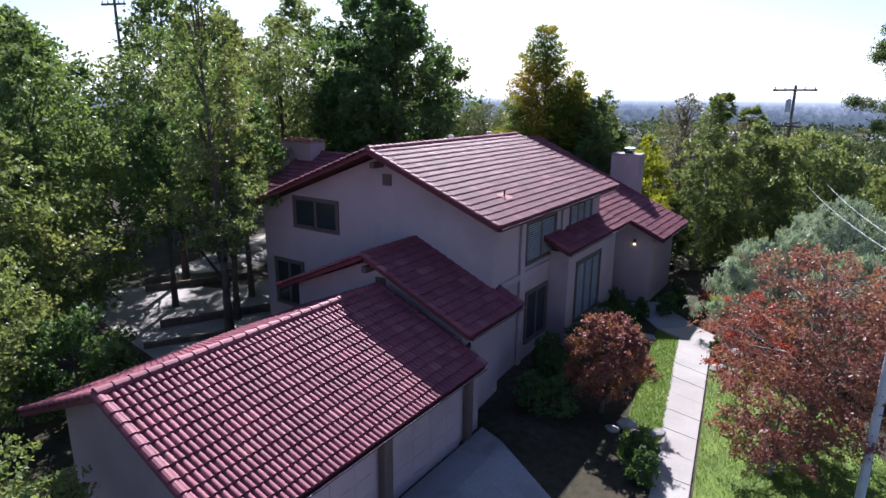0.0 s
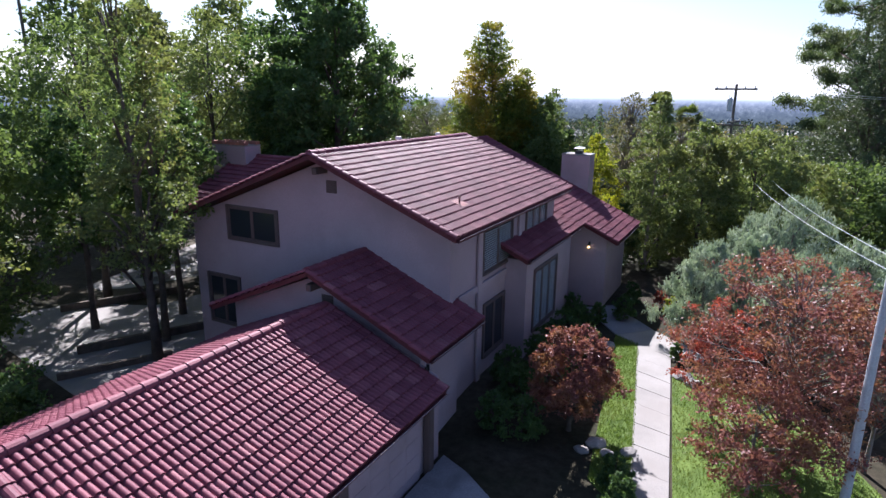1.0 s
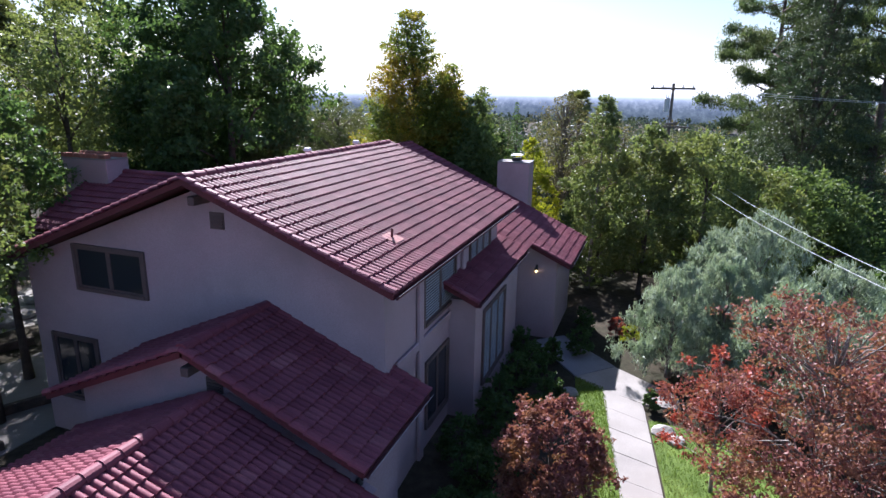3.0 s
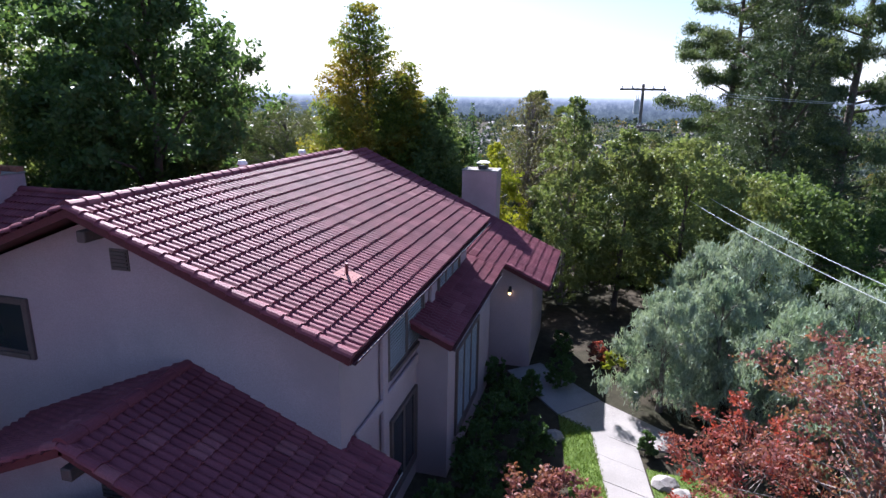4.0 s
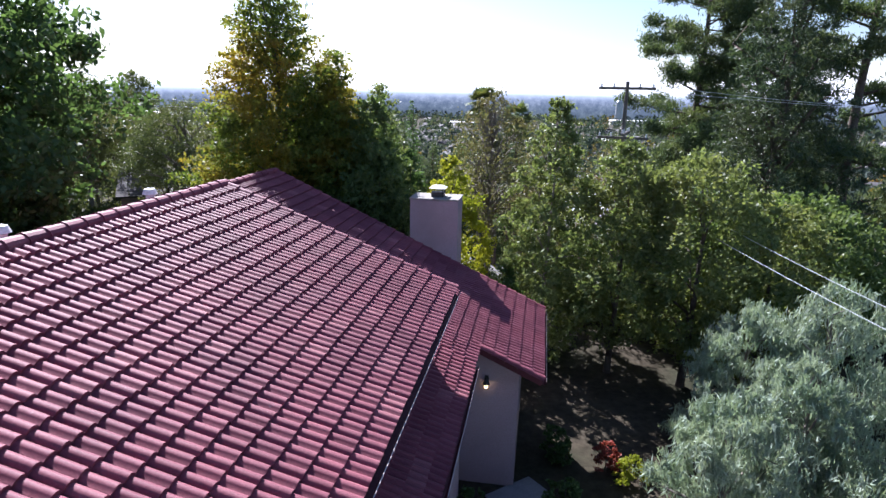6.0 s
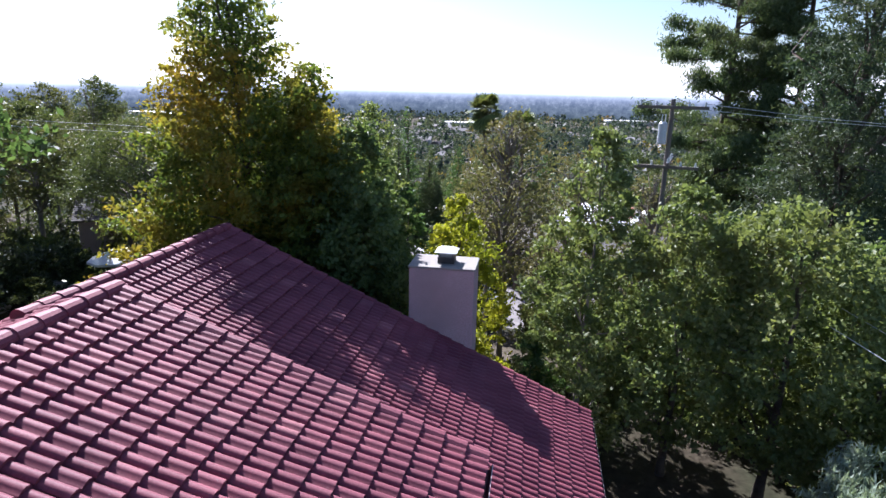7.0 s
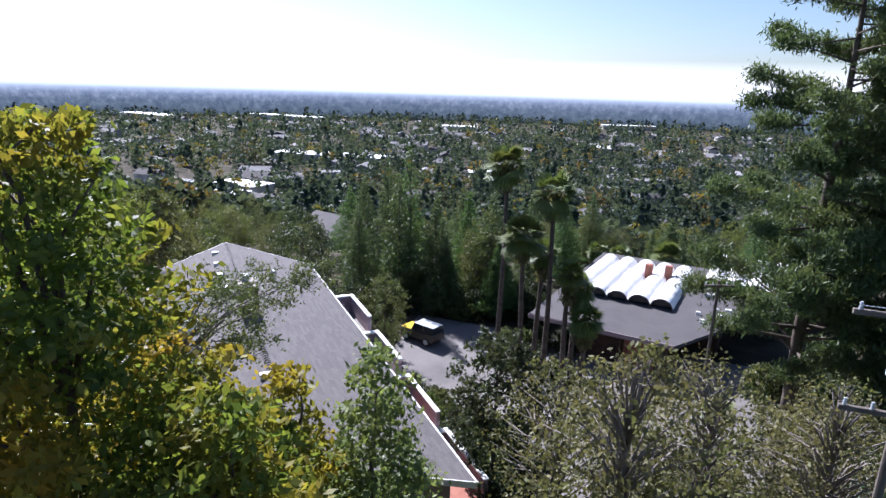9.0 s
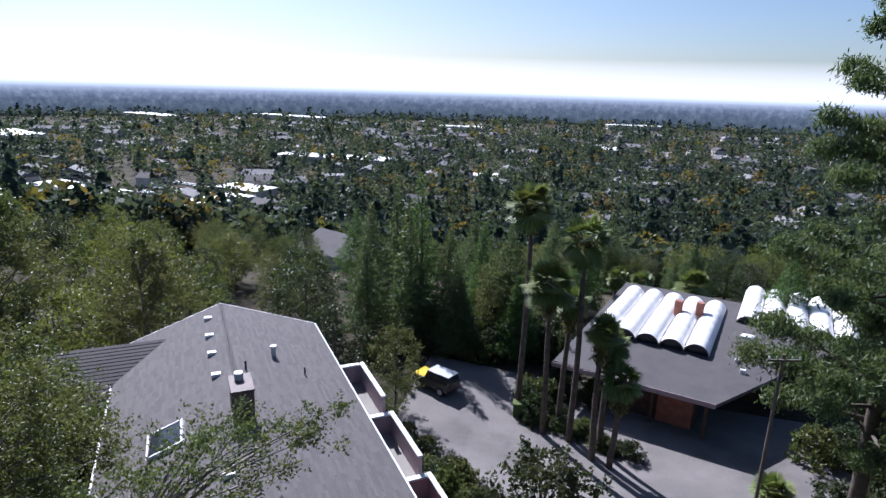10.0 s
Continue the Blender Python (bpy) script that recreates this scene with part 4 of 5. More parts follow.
# ---- trees ----
def plant_trees():
    DG, LG = "broad tree with dense dark green leaves", "light green tree with fine airy leaves"
    # big dark trees behind the house, and the garden's left side
    tree(-22.4, 27.8, 16.0, 5.0, "large rounded tree with dense dark leaves", LEAF_DARK, "egg", 1.5, 200, 75000, 0.24, 11, trunk=0.3, clump_r=0.22, clear=(-21.7, 7.6))
    tree(-26.0, 29.8, 16.6, 4.6, "large rounded tree with dense dark leaves", LEAF_DARK, "egg", 4.5, 150, 34000, 0.25, 111, trunk=0.28, clump_r=0.24)
    tree(-47, 34, 17, 6.5, "large rounded tree with muted green leaves", LEAF_MUTED, "egg", 1.0, 130, 28000, 0.45, 12, trunk=0.4, clump_r=0.26)
    tree(-21.5, 14.9, 14.5, 2.4, "slender tree with sparse pale green leaves", LEAF_LIGHT, "column", 3.4, 80, 15000, 0.17, 13, trunk=0.19, clump_r=0.3, limbs=26)
    tree(-22.6, 16.3, 13.0, 2.0, "slender tree with sparse green leaves", LEAF_MID, "column", 3.4, 60, 10000, 0.17, 43, trunk=0.16, clump_r=0.3, limbs=22)
    tree(-27.5, 11.0, 11.8, 3.7, DG, LEAF_MID, "egg", 0.3, 110, 26000, 0.23, 14, trunk=0.2)
    tree(-24.5, 7.6, 9.6, 3.1, LG, LEAF_LIGHT, "egg", 0.0, 90, 24000, 0.2, 15, trunk=0.15)
    tree(-19.8, 4.6, 6.9, 2.4, LG, LEAF_LIGHT, "round", 0.0, 70, 18000, 0.17, 16, trunk=0.13)
    tree(-19.4, 7.8, 3.2, 1.6, "dark leafy shrub beside the garage", LEAF_DARK, "round", 0.0, 50, 12000, 0.16, 44, trunk=0.1, name="shrub", category="shrub")
    tree(-30, 18.5, 13.4, 3.9, "tree with grey green leaves", LEAF_MID, "egg", 4.0, 100, 15000, 0.22, 17, trunk=0.2)
    tree(-28.5, 24.5, 14.4, 3.6, "tall tree with mixed green leaves", LEAF_LIGHT, "egg", 4.6, 100, 13000, 0.2, 18, trunk=0.2)
    tree(-37, 14, 14.5, 4.6, DG, LEAF_MID, "egg", 0.5, 100, 24000, 0.3, 19, trunk=0.25)
    tree(-39, 24, 16.5, 5.0, DG, LEAF_MID, "egg", 1, 100, 24000, 0.32, 20, trunk=0.25)
    tree(-34, 31, 17, 4.4, "tall tree with mixed green leaves", LEAF_LIGHT, "egg", 1, 90, 22000, 0.32, 21, trunk=0.25)
    tree(-46, 18, 15, 5.5, DG, LEAF_DARK, "egg", 0.5, 100, 18000, 0.42, 46, trunk=0.25)
    tree(-34, 5, 11, 4.5, DG, LEAF_MID, "egg", 0.2, 90, 18000, 0.3, 47, trunk=0.22)
    tree(-24.8, 18.8, 11, 2.4, "slender dark tree beside the patio", LEAF_DARK, "column", 5.0, 50, 8000, 0.18, 22, trunk=0.16)
    tree(-26.5, 15.6, 9.5, 2.3, "dark tree standing on the patio", LEAF_DARK, "egg", 3.2, 60, 11000, 0.2, 48, trunk=0.16)
    tree(-12.2, 3.1, 3.6, 1.5, "yellow green shrub beside the garage", LEAF_LIGHT, "round", 0.4, 40, 9000, 0.13, 23, trunk=0.08, name="shrub", category="shrub")
    tree(-14.6, 2.4, 3.4, 1.5, "yellow green shrub beside the garage", LEAF_LIGHT, "round", 0.4, 40, 9000, 0.13, 24, trunk=0.08, name="shrub", category="shrub")
    # behind the far wing
    tree(-17.4, 37.2, 15.2, 5.2, "conical autumn tree turning yellow and orange", LEAF_AUTUMN, "spire", 0.2, 160, 135000, 0.17, 31, trunk=0.2, clump_r=0.2, limbs=40, fill=0.35)
    tree(-15.2, 37.2, 11.6, 3.3, "conical autumn tree with yellowing leaves", LEAF_AUTUMN, "spire", 0.2, 90, 60000, 0.17, 58, trunk=0.16, clump_r=0.24, limbs=20, fill=0.3)
    tree(-15.4, 39.4, 10.8, 3.0, "conical green tree with some yellow leaves", LEAF_AUTUMN, "spire", 0.0, 70, 36000, 0.17, 32, trunk=0.14, clump_r=0.26)
    tree(-14.0, 40.2, 11.1, 2.9, "small conical tree with fresh green leaves", LEAF_LIGHT, "spire", -1.0, 80, 42000, 0.16, 33, trunk=0.13, clump_r=0.25)
    tree(-12.4, 38.4, 8.0, 1.9, "dark green tree behind the house", LEAF_DARK, "egg", 0.0, 60, 15000, 0.2, 49, trunk=0.08)
    tree(-13.2, 36.2, 10.1, 2.4, "dark green tree behind the house", LEAF_MID, "egg", 0.0, 110, 42000, 0.18, 55, trunk=0.08, fill=0.25)
    tree(-14.7, 36.4, 12.2, 3.0, "conical green tree with some yellow leaves", LEAF_AUTUMN, "spire", 0.0, 90, 50000, 0.17, 155, trunk=0.1, fill=0.3)
    tree(-10.6, 39.0, 7.8, 2.0, "bright yellow green shrub behind the chimney", LEAF_YELLOW, "egg", 0.5, 60, 17000, 0.16, 34, trunk=0.08, name="shrub", category="shrub")
    tree(-9.2, 41.8, 10.3, 2.4, "half-bare tree with thin brown twigs", LEAF_BROWN, "egg", 4.2, 120, 6500, 0.15, 35, trunk=0.14, limbs=110, bark=PALE_BARK)
    tree(-6.6, 36.3, 10.3, 2.0, "airy birch-like tree with light green leaves", LEAF_LIGHT, "egg", 0.2, 110, 22000, 0.16, 36, trunk=0.12, clump_r=0.28, bark=PALE_BARK)
    tree(-4.1, 36.2, 8.8, 2.3, "leafy green tree beside the house", LEAF_LIGHT, "egg", 1.2, 100, 22000, 0.17, 37, trunk=0.13)
    tree(-1.7, 35.6, 8.4, 2.5, "dense rounded tree with yellow green top leaves", LEAF_LIGHT, "round", 1.3, 110, 24000, 0.18, 38, trunk=0.15)
    tree(0.7, 35.6, 6.9, 2.3, "dense rounded tree with yellow green leaves", LEAF_LIGHT, "round", 0.0, 90, 20000, 0.18, 39, trunk=0.14)
    tree(-1.5, 41.0, 6.9, 2.8, DG, LEAF_MID, "round", -0.5, 90, 18000, 0.22, 40, trunk=0.15)
    tree(3.3, 39.5, 6.6, 3.0, DG, LEAF_MID, "round", -0.5, 90, 18000, 0.22, 41, trunk=0.15)
    tree(-6.6, 40.5, 6.4, 2.1, LG, LEAF_LIGHT, "egg", -1.0, 70, 13000, 0.19, 42, trunk=0.1)
    tree(-8.2, 36.2, 4.0, 1.3, "dark shrub beside the chimney", LEAF_DARK, "egg", 0.0, 40, 7000, 0.16, 56, trunk=0.08, name="shrub", category="shrub")
    # front garden
    tree(-5.5, 17.3, 3.35, 1.4, "rounded maple with bronze red leaves", LEAF_MAPLE, "round", 0.55, 80, 24000, 0.1, 51, trunk=0.09, category="maple", clump_r=0.26, squash=0.6, limbs=40)
    tree(0.1, 18.7, 5.9, 3.0, "spreading maple with red and bronze leaves", LEAF_MAPLE, "round", 1.5, 75, 21000, 0.1, 52, trunk=0.09, category="maple", clump_r=0.24, limbs=110, bark=PALE_BARK, fill=0.3, squash=0.4)
    tree(2.2, 19.2, 5.2, 2.0, "spreading maple with red and bronze leaves", LEAF_MAPLE, "round", 1.6, 45, 9000, 0.1, 57, trunk=0.07, category="maple", clump_r=0.26, limbs=60, bark=PALE_BARK, fill=0.3, squash=0.4)
    tree(-1.7, 20.2, 3.9, 1.6, "small maple with bright red leaves", LEAF_MAPLE_RED, "round", 1.0, 26, 6500, 0.1, 53, trunk=0.06, category="maple", clump_r=0.3, limbs=36, squash=0.4, bark=PALE_BARK)
    tree(-0.5, 16.6, 3.2, 2.0, "low maple with dark red leaves", LEAF_MAPLE, "round", 0.6, 36, 14000, 0.1, 54, trunk=0.06, category="maple", clump_r=0.3, limbs=36, squash=0.4, bark=PALE_BARK)
    for i, (x, y, t, r) in enumerate(((-2.7, 26.8, 4.2, 1.9), (0.2, 29.8, 5.8, 2.4), (0.7, 25.8, 4.4, 2.0), (2.6, 27.4, 4.6, 2.0), (-1.3, 31.0, 4.9, 1.8), (-1.0, 27.6, 4.7, 1.6), (1.7, 23.8, 3.9, 1.8), (4.2, 25.6, 4.6, 2.0))):
        tree(x, y, t, r, "silvery olive tree with fine upright sprays", LEAF_OLIVE, "dome", 0.3, 40, 22000, 0.23, 60 + i, trunk=0.12, category="olive tree", clump_r=0.36, group="olive trees", up=1.1, bark=PALE_BARK, aspect=0.15, squash=1.0, fill=0.35)
    for i, (x, y, r) in enumerate(((-8.2, 19.2, 0.8), (-7.6, 20.6, 0.8), (-7.9, 22.2, 0.75), (-7.7, 23.8, 0.8), (-7.5, 25.3, 0.7), (-7.4, 18.0, 0.8), (-6.6, 21.5, 0.6), (-8.3, 26.8, 0.6), (-6.0, 27.6, 0.6), (-6.2, 30.2, 0.5), (-3.6, 15.2, 0.45), (-3.3, 24.0, 0.3), (-6.6, 16.2, 0.8), (-7.6, 16.4, 0.6), (-3.3, 14.3, 0.5), (-6.9, 19.4, 0.7), (-6.4, 23.2, 0.6), (-6.9, 26.4, 0.5))):
        tree(x, y, 0.4 + r * 1.3, r, "dark green garden shrub by the house", LEAF_DARK, "dome", 0.1, 22, 3200, 0.11, 70 + i, trunk=0.04, name="shrub", category="shrub", group="garden shrubs", limbs=5)
    tree(-4.8, 29.9, 0.95, 0.45, "small red leaved shrub by the entrance", LEAF_MAPLE_RED, "dome", 0.1, 16, 2200, 0.08, 59, trunk=0.03, name="shrub", category="shrub", limbs=4)
    tree(-4.2, 29.4, 0.9, 0.5, "small yellow green shrub by the entrance", LEAF_YELLOW, "dome", 0.1, 16, 2400, 0.08, 99, trunk=0.03, name="shrub", category="shrub", limbs=4)
    # right side
    tree(4.6, 48.0, 22.5, 6.0, "tall dense dark evergreen", LEAF_PINE_DARK, "cone", -0.5, 130, 75000, 0.26, 81, trunk=0.35, name="evergreen_tree", category="evergreen", clump_r=0.15, limbs=40, fill=0.35, aspect=0.26, squash=0.5)
    pine(8.6, 49.0, 24, 3.8, 82, sparse=True)
    pine(5.0, 67.0, 27, 6.7, 83)
    pine(9.0, 65.0, 26, 6.2, 84)
    tree(10, 62, 17, 5.0, "tall dense dark evergreen", LEAF_PINE, "cone", -5, 200, 45000, 0.4, 85, trunk=0.3, name="evergreen_tree", category="evergreen", clump_r=0.17, limbs=30, fill=0.35, aspect=0.28, squash=0.5)
    for i, (x, y, t, r) in enumerate(((6.5, 34.0, 3.4, 2.2), (5.5, 42.5, 5.5, 3.0), (9.5, 41.0, 6.0, 2.8), (8.5, 53.0, 3.5, 3.2))):
        tree(x, y, t, r, "dark undergrowth by the road", LEAF_DARK, "round", ground_z(x, y) + 0.2, 60, 11000, 0.22, 180 + i, trunk=0.12, name="shrub", category="shrub")
    # the slope beyond
    tree(-12.3, 54.6, 4.9, 2.6, "round glossy dark green tree", LEAF_MUTED_DARK, "round", -3.8, 80, 17000, 0.22, 91, trunk=0.15)
    tree(-25.4, 45.0, 9.3, 3.3, "oak with twisting limbs and sparse leaves leaning over the roof", LEAF_MUTED, "round", 4.4, 70, 24000, 0.105, 92, trunk=0.2, limbs=60, bark=PALE_BARK, lean=(6.6, 3.2), clump_r=0.24)
    tree(-28.6, 48.4, 9.2, 4.0, "oak with twisting limbs and olive leaves", LEAF_MUTED, "dome", 4.2, 90, 30000, 0.13, 93, trunk=0.2, limbs=50, clump_r=0.26, bark=PALE_BARK)
    tree(-32.5, 52.0, 8.2, 3.4, "tree with olive green leaves beside the house", LEAF_MUTED, "round", 3.4, 90, 20000, 0.16, 193, trunk=0.2)
    tree(-33.5, 55.5, 5.4, 3.2, DG, LEAF_MUTED, "round", -1.0, 80, 14000, 0.21, 94, trunk=0.2)
    for i, (x, y, t, r) in enumerate(((-6.5, 52.5, 3.9, 2.8), (-2.6, 50.5, 4.6, 2.8), (1.6, 53.5, 3.0, 3.0), (2.5, 58.5, 1.0, 2.6))):
        tree(x, y, t, r, "half-bare tree with olive brown leaves", LEAF_BROWN, "dome", t - 4.2, 90, 5200, 0.17, 95 + i, trunk=0.14, limbs=60, bark=PALE_BARK)
    for i, (x, y, t, r) in enumerate(((-6.6, 45.8, 8.3, 2.4), (-10.4, 46.4, 7.5, 2.2), (-3.2, 46.2, 7.8, 2.4))):
        tree(x, y, t, r, "half-bare tree with thin olive leaves", LEAF_BROWN, "dome", t - 3.6, 80, 2800, 0.14, 295 + i, trunk=0.12, limbs=90, bark=PALE_BARK)
    for i, (x, y, t, r) in enumerate(((-37.5, 68.5, 7.6, 3.0), (-42.5, 63.0, 11.3, 3.6), (-47.0, 63.0, 10.8, 3.6), (-38.0, 51.5, 9.6, 3.6), (-44.0, 54.0, 10.2, 4.0))):
        tree(x, y, t, r, "tall oak with grey green leaves", LEAF_MUTED, "egg", t - 8 if y > 60 else t - 5.5, 90, 20000, 0.19, 240 + i, trunk=0.2, limbs=30, bark=PALE_BARK, group="oaks beside the neighbouring house")
    # woods on the slope: a few kinds, set out again and again
    kinds = [tree(x, y, ground_z(x, y) + h, r, lab, mat, shp, ground_z(x, y) + 0.6, 70, 9000, lf * 0.98, 110 + i, trunk=0.2, group="trees on the slope", limbs=8)
             for i, (x, y, h, r, lab, mat, shp, lf) in enumerate((
                 (-50, 62, 15, 4.6, "leafy green tree on the slope below", LEAF_MUTED, "round", 0.3), (-42, 80, 11, 4.2, "olive green tree on the slope below", LEAF_MUTED, "egg", 0.28),
                 (-33, 84, 11, 3.8, "dark green tree on the slope below", LEAF_MUTED_DARK, "round", 0.28), (-25, 91, 15, 3.4, "dark conical evergreen on the slope", LEAF_PINE, "cone", 0.3), (-46, 70, 11, 4.4, "yellow green tree on the slope below", LEAF_LIGHT_MUTED, "round", 0.27)))]
    rng = random.Random(5)
    fixed = [(-44, 68, 4, 1.0), (-57, 70, 2, 1.1), (-38, 74, 1, 0.9), (-50, 84, 4, 1.0), (-60, 92, 1, 1.1), (-28.5, 79, 2, 0.75), (-36, 93, 1, 1.0), (-23, 77, 0, 0.5), (-66, 84, 0, 1.1), (-70, 100, 2, 1.1), (-41, 60, 2, 0.9), (-46, 53, 0, 0.8), (-56, 56, 1, 0.9), (-64, 66, 0, 1.0)]
    for i in range(330):
        x, y = rng.uniform(-110, 55), rng.uniform(88, 185)
        if (-14 < x < 22 and y < 106) or x < -0.95 * (y - 20) or x > 0.62 * (y - 10):
            continue
        fixed.append((x, y, rng.choice((0, 1, 4, 2, 3) if x < -32 else (0, 4, 2, 3, 3)), rng.uniform(0.45, 0.8) if y > 106 and x < -20 else rng.uniform(0.6, 1.0)))
    heights = (15, 11, 11, 15, 11)
    for x, y, k, sc in fixed:
        if y > 84:
            sc = min(sc, max(0.3, (7.3 - 0.215 * (y - 72) - ground_z(x, y)) / heights[k] * rng.uniform(0.7, 0.98)))
            if y < 126 and abs(x + 14.0 + 0.315 * (y - 36)) < 3.5:
                continue
        copy_thing(kinds[k], Matrix.Translation((x, y, ground_z(x, y))) @ Matrix.Rotation(rng.uniform(0, 6.28), 4, "Z") @ Matrix.Diagonal((sc, sc, sc * rng.uniform(0.9, 1.15), 1)))


def pine(x, y, top, radius, seed, sparse=False):
    """A tall pine: layered limbs, each with flat pads of needles."""
    rng = np.random.default_rng(seed)
    z0 = ground_z(x, y)
    h = top - z0
    ob = thing("pine_tree", "tall dark pine with layered ragged limbs", "pine tree", Matrix.Translation((x, y, z0)), "tall pines")
    v, f = [], []
    pts = [(0.15 * math.sin(i * 1.3 + seed), 0.15 * math.cos(i + seed), -0.3 + (h + 0.2) * i / 8) for i in range(9)]
    tr = 0.01 * h + 0.1
    tube(v, f, pts, [tr * (1 - 0.93 * i / 8) for i in range(9)], 9)
    centres, dirs = [], []
    n = 52 if sparse else 96
    per = 800 if sparse else 1500
    for i in range(n):
        t = 0.17 + 0.82 * (i + rng.random()) / n
        L = radius * (1 - t) ** 0.55 * (0.55 + 0.6 * rng.random()) * min(1, (t - 0.1) * 6) + 0.3
        a = rng.random() * 2 * math.pi
        zb = h * t
        p = Vector((0, 0, zb))
        e = Vector((L * math.cos(a), L * math.sin(a), zb + L * rng.uniform(-0.05, 0.5)))
        mid = p.lerp(e, 0.55) + Vector((0, 0, -0.05 * L))
        r0 = tr * 0.32 * (1.1 - t)
        tube(v, f, [p, mid, e], [r0 + 0.015, r0 * 0.6 + 0.01, 0.008], 5)
        k = int(per * (0.4 + L / radius))
        pads = np.array([0.55, 0.8, 1.0, 1.0])[rng.integers(0, 4, k)]
        base = np.outer(1 - pads, p) + np.outer(pads, e) + np.outer(pads - 0.75, (-e.y, e.x, 0)) * rng.choice((-0.9, 0.9))
        sp = 0.045 * L + 0.2
        off = rng.normal(size=(k, 3)) * np.array([sp, sp, sp * 0.7])
        centres.append(base + off)
    c = np.concatenate(centres)
    leaves_mesh("needles", c, 0.31 * (0.6 + 0.9 * rng.random(len(c))), LEAF_PINE, ob, rng, aspect=0.22, direction=(0, 0, 0.6))
    mesh_obj("trunk", v, f, BARK, ob, smooth=True)
    return ob


def palm(x, y, top, seed, r=1.5, date=False):
    rng = np.random.default_rng(seed)
    z0 = ground_z(x, y)
    ob = thing("palm_tree", "tall fan palm with a shaggy crown" if not date else "date palm with arching fronds", "palm tree", Matrix.Translation((x, y, z0)), "palms")
    h = top - z0 - r * 0.5
    v, f = [], []
    tube(v, f, [(0.1 * math.sin(i * 0.7 + seed), 0.1 * math.cos(i * 0.5), -0.2 + (h + 0.2) * i / 6) for i in range(7)], [0.24 - 0.015 * i for i in range(7)], 9)
    mesh_obj("trunk", v, f, BARK, ob, smooth=True)
    top_p = np.array([0.1 * math.sin(4.2 + seed), 0.1 * math.cos(3), h])
    fv, ff = [], []
    for i in range(58):
        a, el = rng.random() * 2 * math.pi, rng.uniform(-1.1, 1.35)
        d = Vector((math.cos(a) * math.cos(el), math.sin(a) * math.cos(el), math.sin(el)))
        side = d.cross(Vector((0, 0, 1))).normalized()
        upv = side.cross(d)
        L = r * rng.uniform(0.75, 1.1)
        c = Vector(top_p) + d * (L * 0.45)
        m = 13
        for k in range(m):
            an = (k / (m - 1) - 0.5) * 2.5
            q = c + (d * math.cos(an) + side * math.sin(an)) * L * 0.6 - Vector((0, 0, 0.12 * L * abs(math.sin(an)) + 0.1 * L))
            w = (d * -math.sin(an) + side * math.cos(an)) * 0.05 * L
            b = len(fv)
            fv += [c - w * 0.3, c.lerp(q, 0.5) - w, q, c.lerp(q, 0.5) + w]
            ff.append((b, b + 1, b + 2, b + 3))
        b = len(fv)
        fv += [Vector(top_p), Vector(top_p) + side * 0.03, c + side * 0.02, c]
        ff.append((b, b + 1, b + 2, b + 3))
    mesh_obj("crown", fv, ff, LEAF_PALM, ob)
    n = 500
    cc = top_p + np.column_stack([rng.normal(size=n) * 0.28, rng.normal(size=n) * 0.28, -rng.random(n) * min(2.2, h * 0.35)])
    leaves_mesh("skirt", cc, 0.5 * (0.6 + rng.random(n)), LEAF_BROWN, ob, rng, 0.25, 1.5)


def conifer(x, y, top, radius, seed, mat=None):
    tree(x, y, top, radius, "dark conical evergreen on the slope", mat or LEAF_PINE, "cone", ground_z(x, y) + 0.8, 80, 20000, 0.24, seed, trunk=0.22, name="evergreen_tree", category="evergreen", group="evergreens", clump_r=0.26, limbs=10, aspect=0.35, fill=0.3)


plant_trees()
for i, (x, y, t) in enumerate(((-13.4, 79.0, 10.0), (-9.6, 75.6, 8.6), (-11.6, 76.3, 5.0), (-8.2, 73.5, 2.6), (-7.4, 75.0, 1.2), (-10.2, 77.5, 3.0), (-6.9, 72.8, -0.5))):
    palm(x, y, t, 200 + i, 2.1 if t > 4 else 1.45)
palm(6.5, 108, -4.0, 210, 2.4, True)
palm(1.2, 112, -5.5, 211, 1.6)
palm(-2.0, 111, -5.0, 212, 1.6)
palm(1.6, 68.5, -4.5, 213, 1.3)
for i, (x, y, t, r) in enumerate(((-24.6, 94.6, 9.8, 3.2), (-27.5, 97, 8, 3.2), (-21, 92, 5, 3.0), (-18, 96, 4.5, 3.2), (-15, 93, 5.5, 3.2), (-11, 98, 4.5, 3.4), (-7, 103, 3.0, 3.4), (-29, 90, 3.5, 3.2), (-31.5, 101, 5, 3.6), (-14, 88.5, 1.0, 2.6), (-19.5, 88.5, 0.5, 2.6), (-2, 120, 1.5, 4), (-36, 110, 2, 4), (-20, 108, 3, 4), (-10, 115, 1, 4), (14, 100, 2, 4), (20, 96, 4, 4), (9, 118, -2, 4))):
    conifer(x, y, t, r, 220 + i, LEAF_PINE if i % 3 else LEAF_DARK)


# ---- vehicles and small things ----
RUBBER = surface("tyre_rubber", (0.02, 0.02, 0.02), (0.035, 0.035, 0.035), 4, 40, 0.8, 0.2)


def paint(name, col, rough=0.3):
    return surface(name, col, tuple(min(1, c * 1.12) for c in col), 2, 60, rough, 0.02, 0.5)


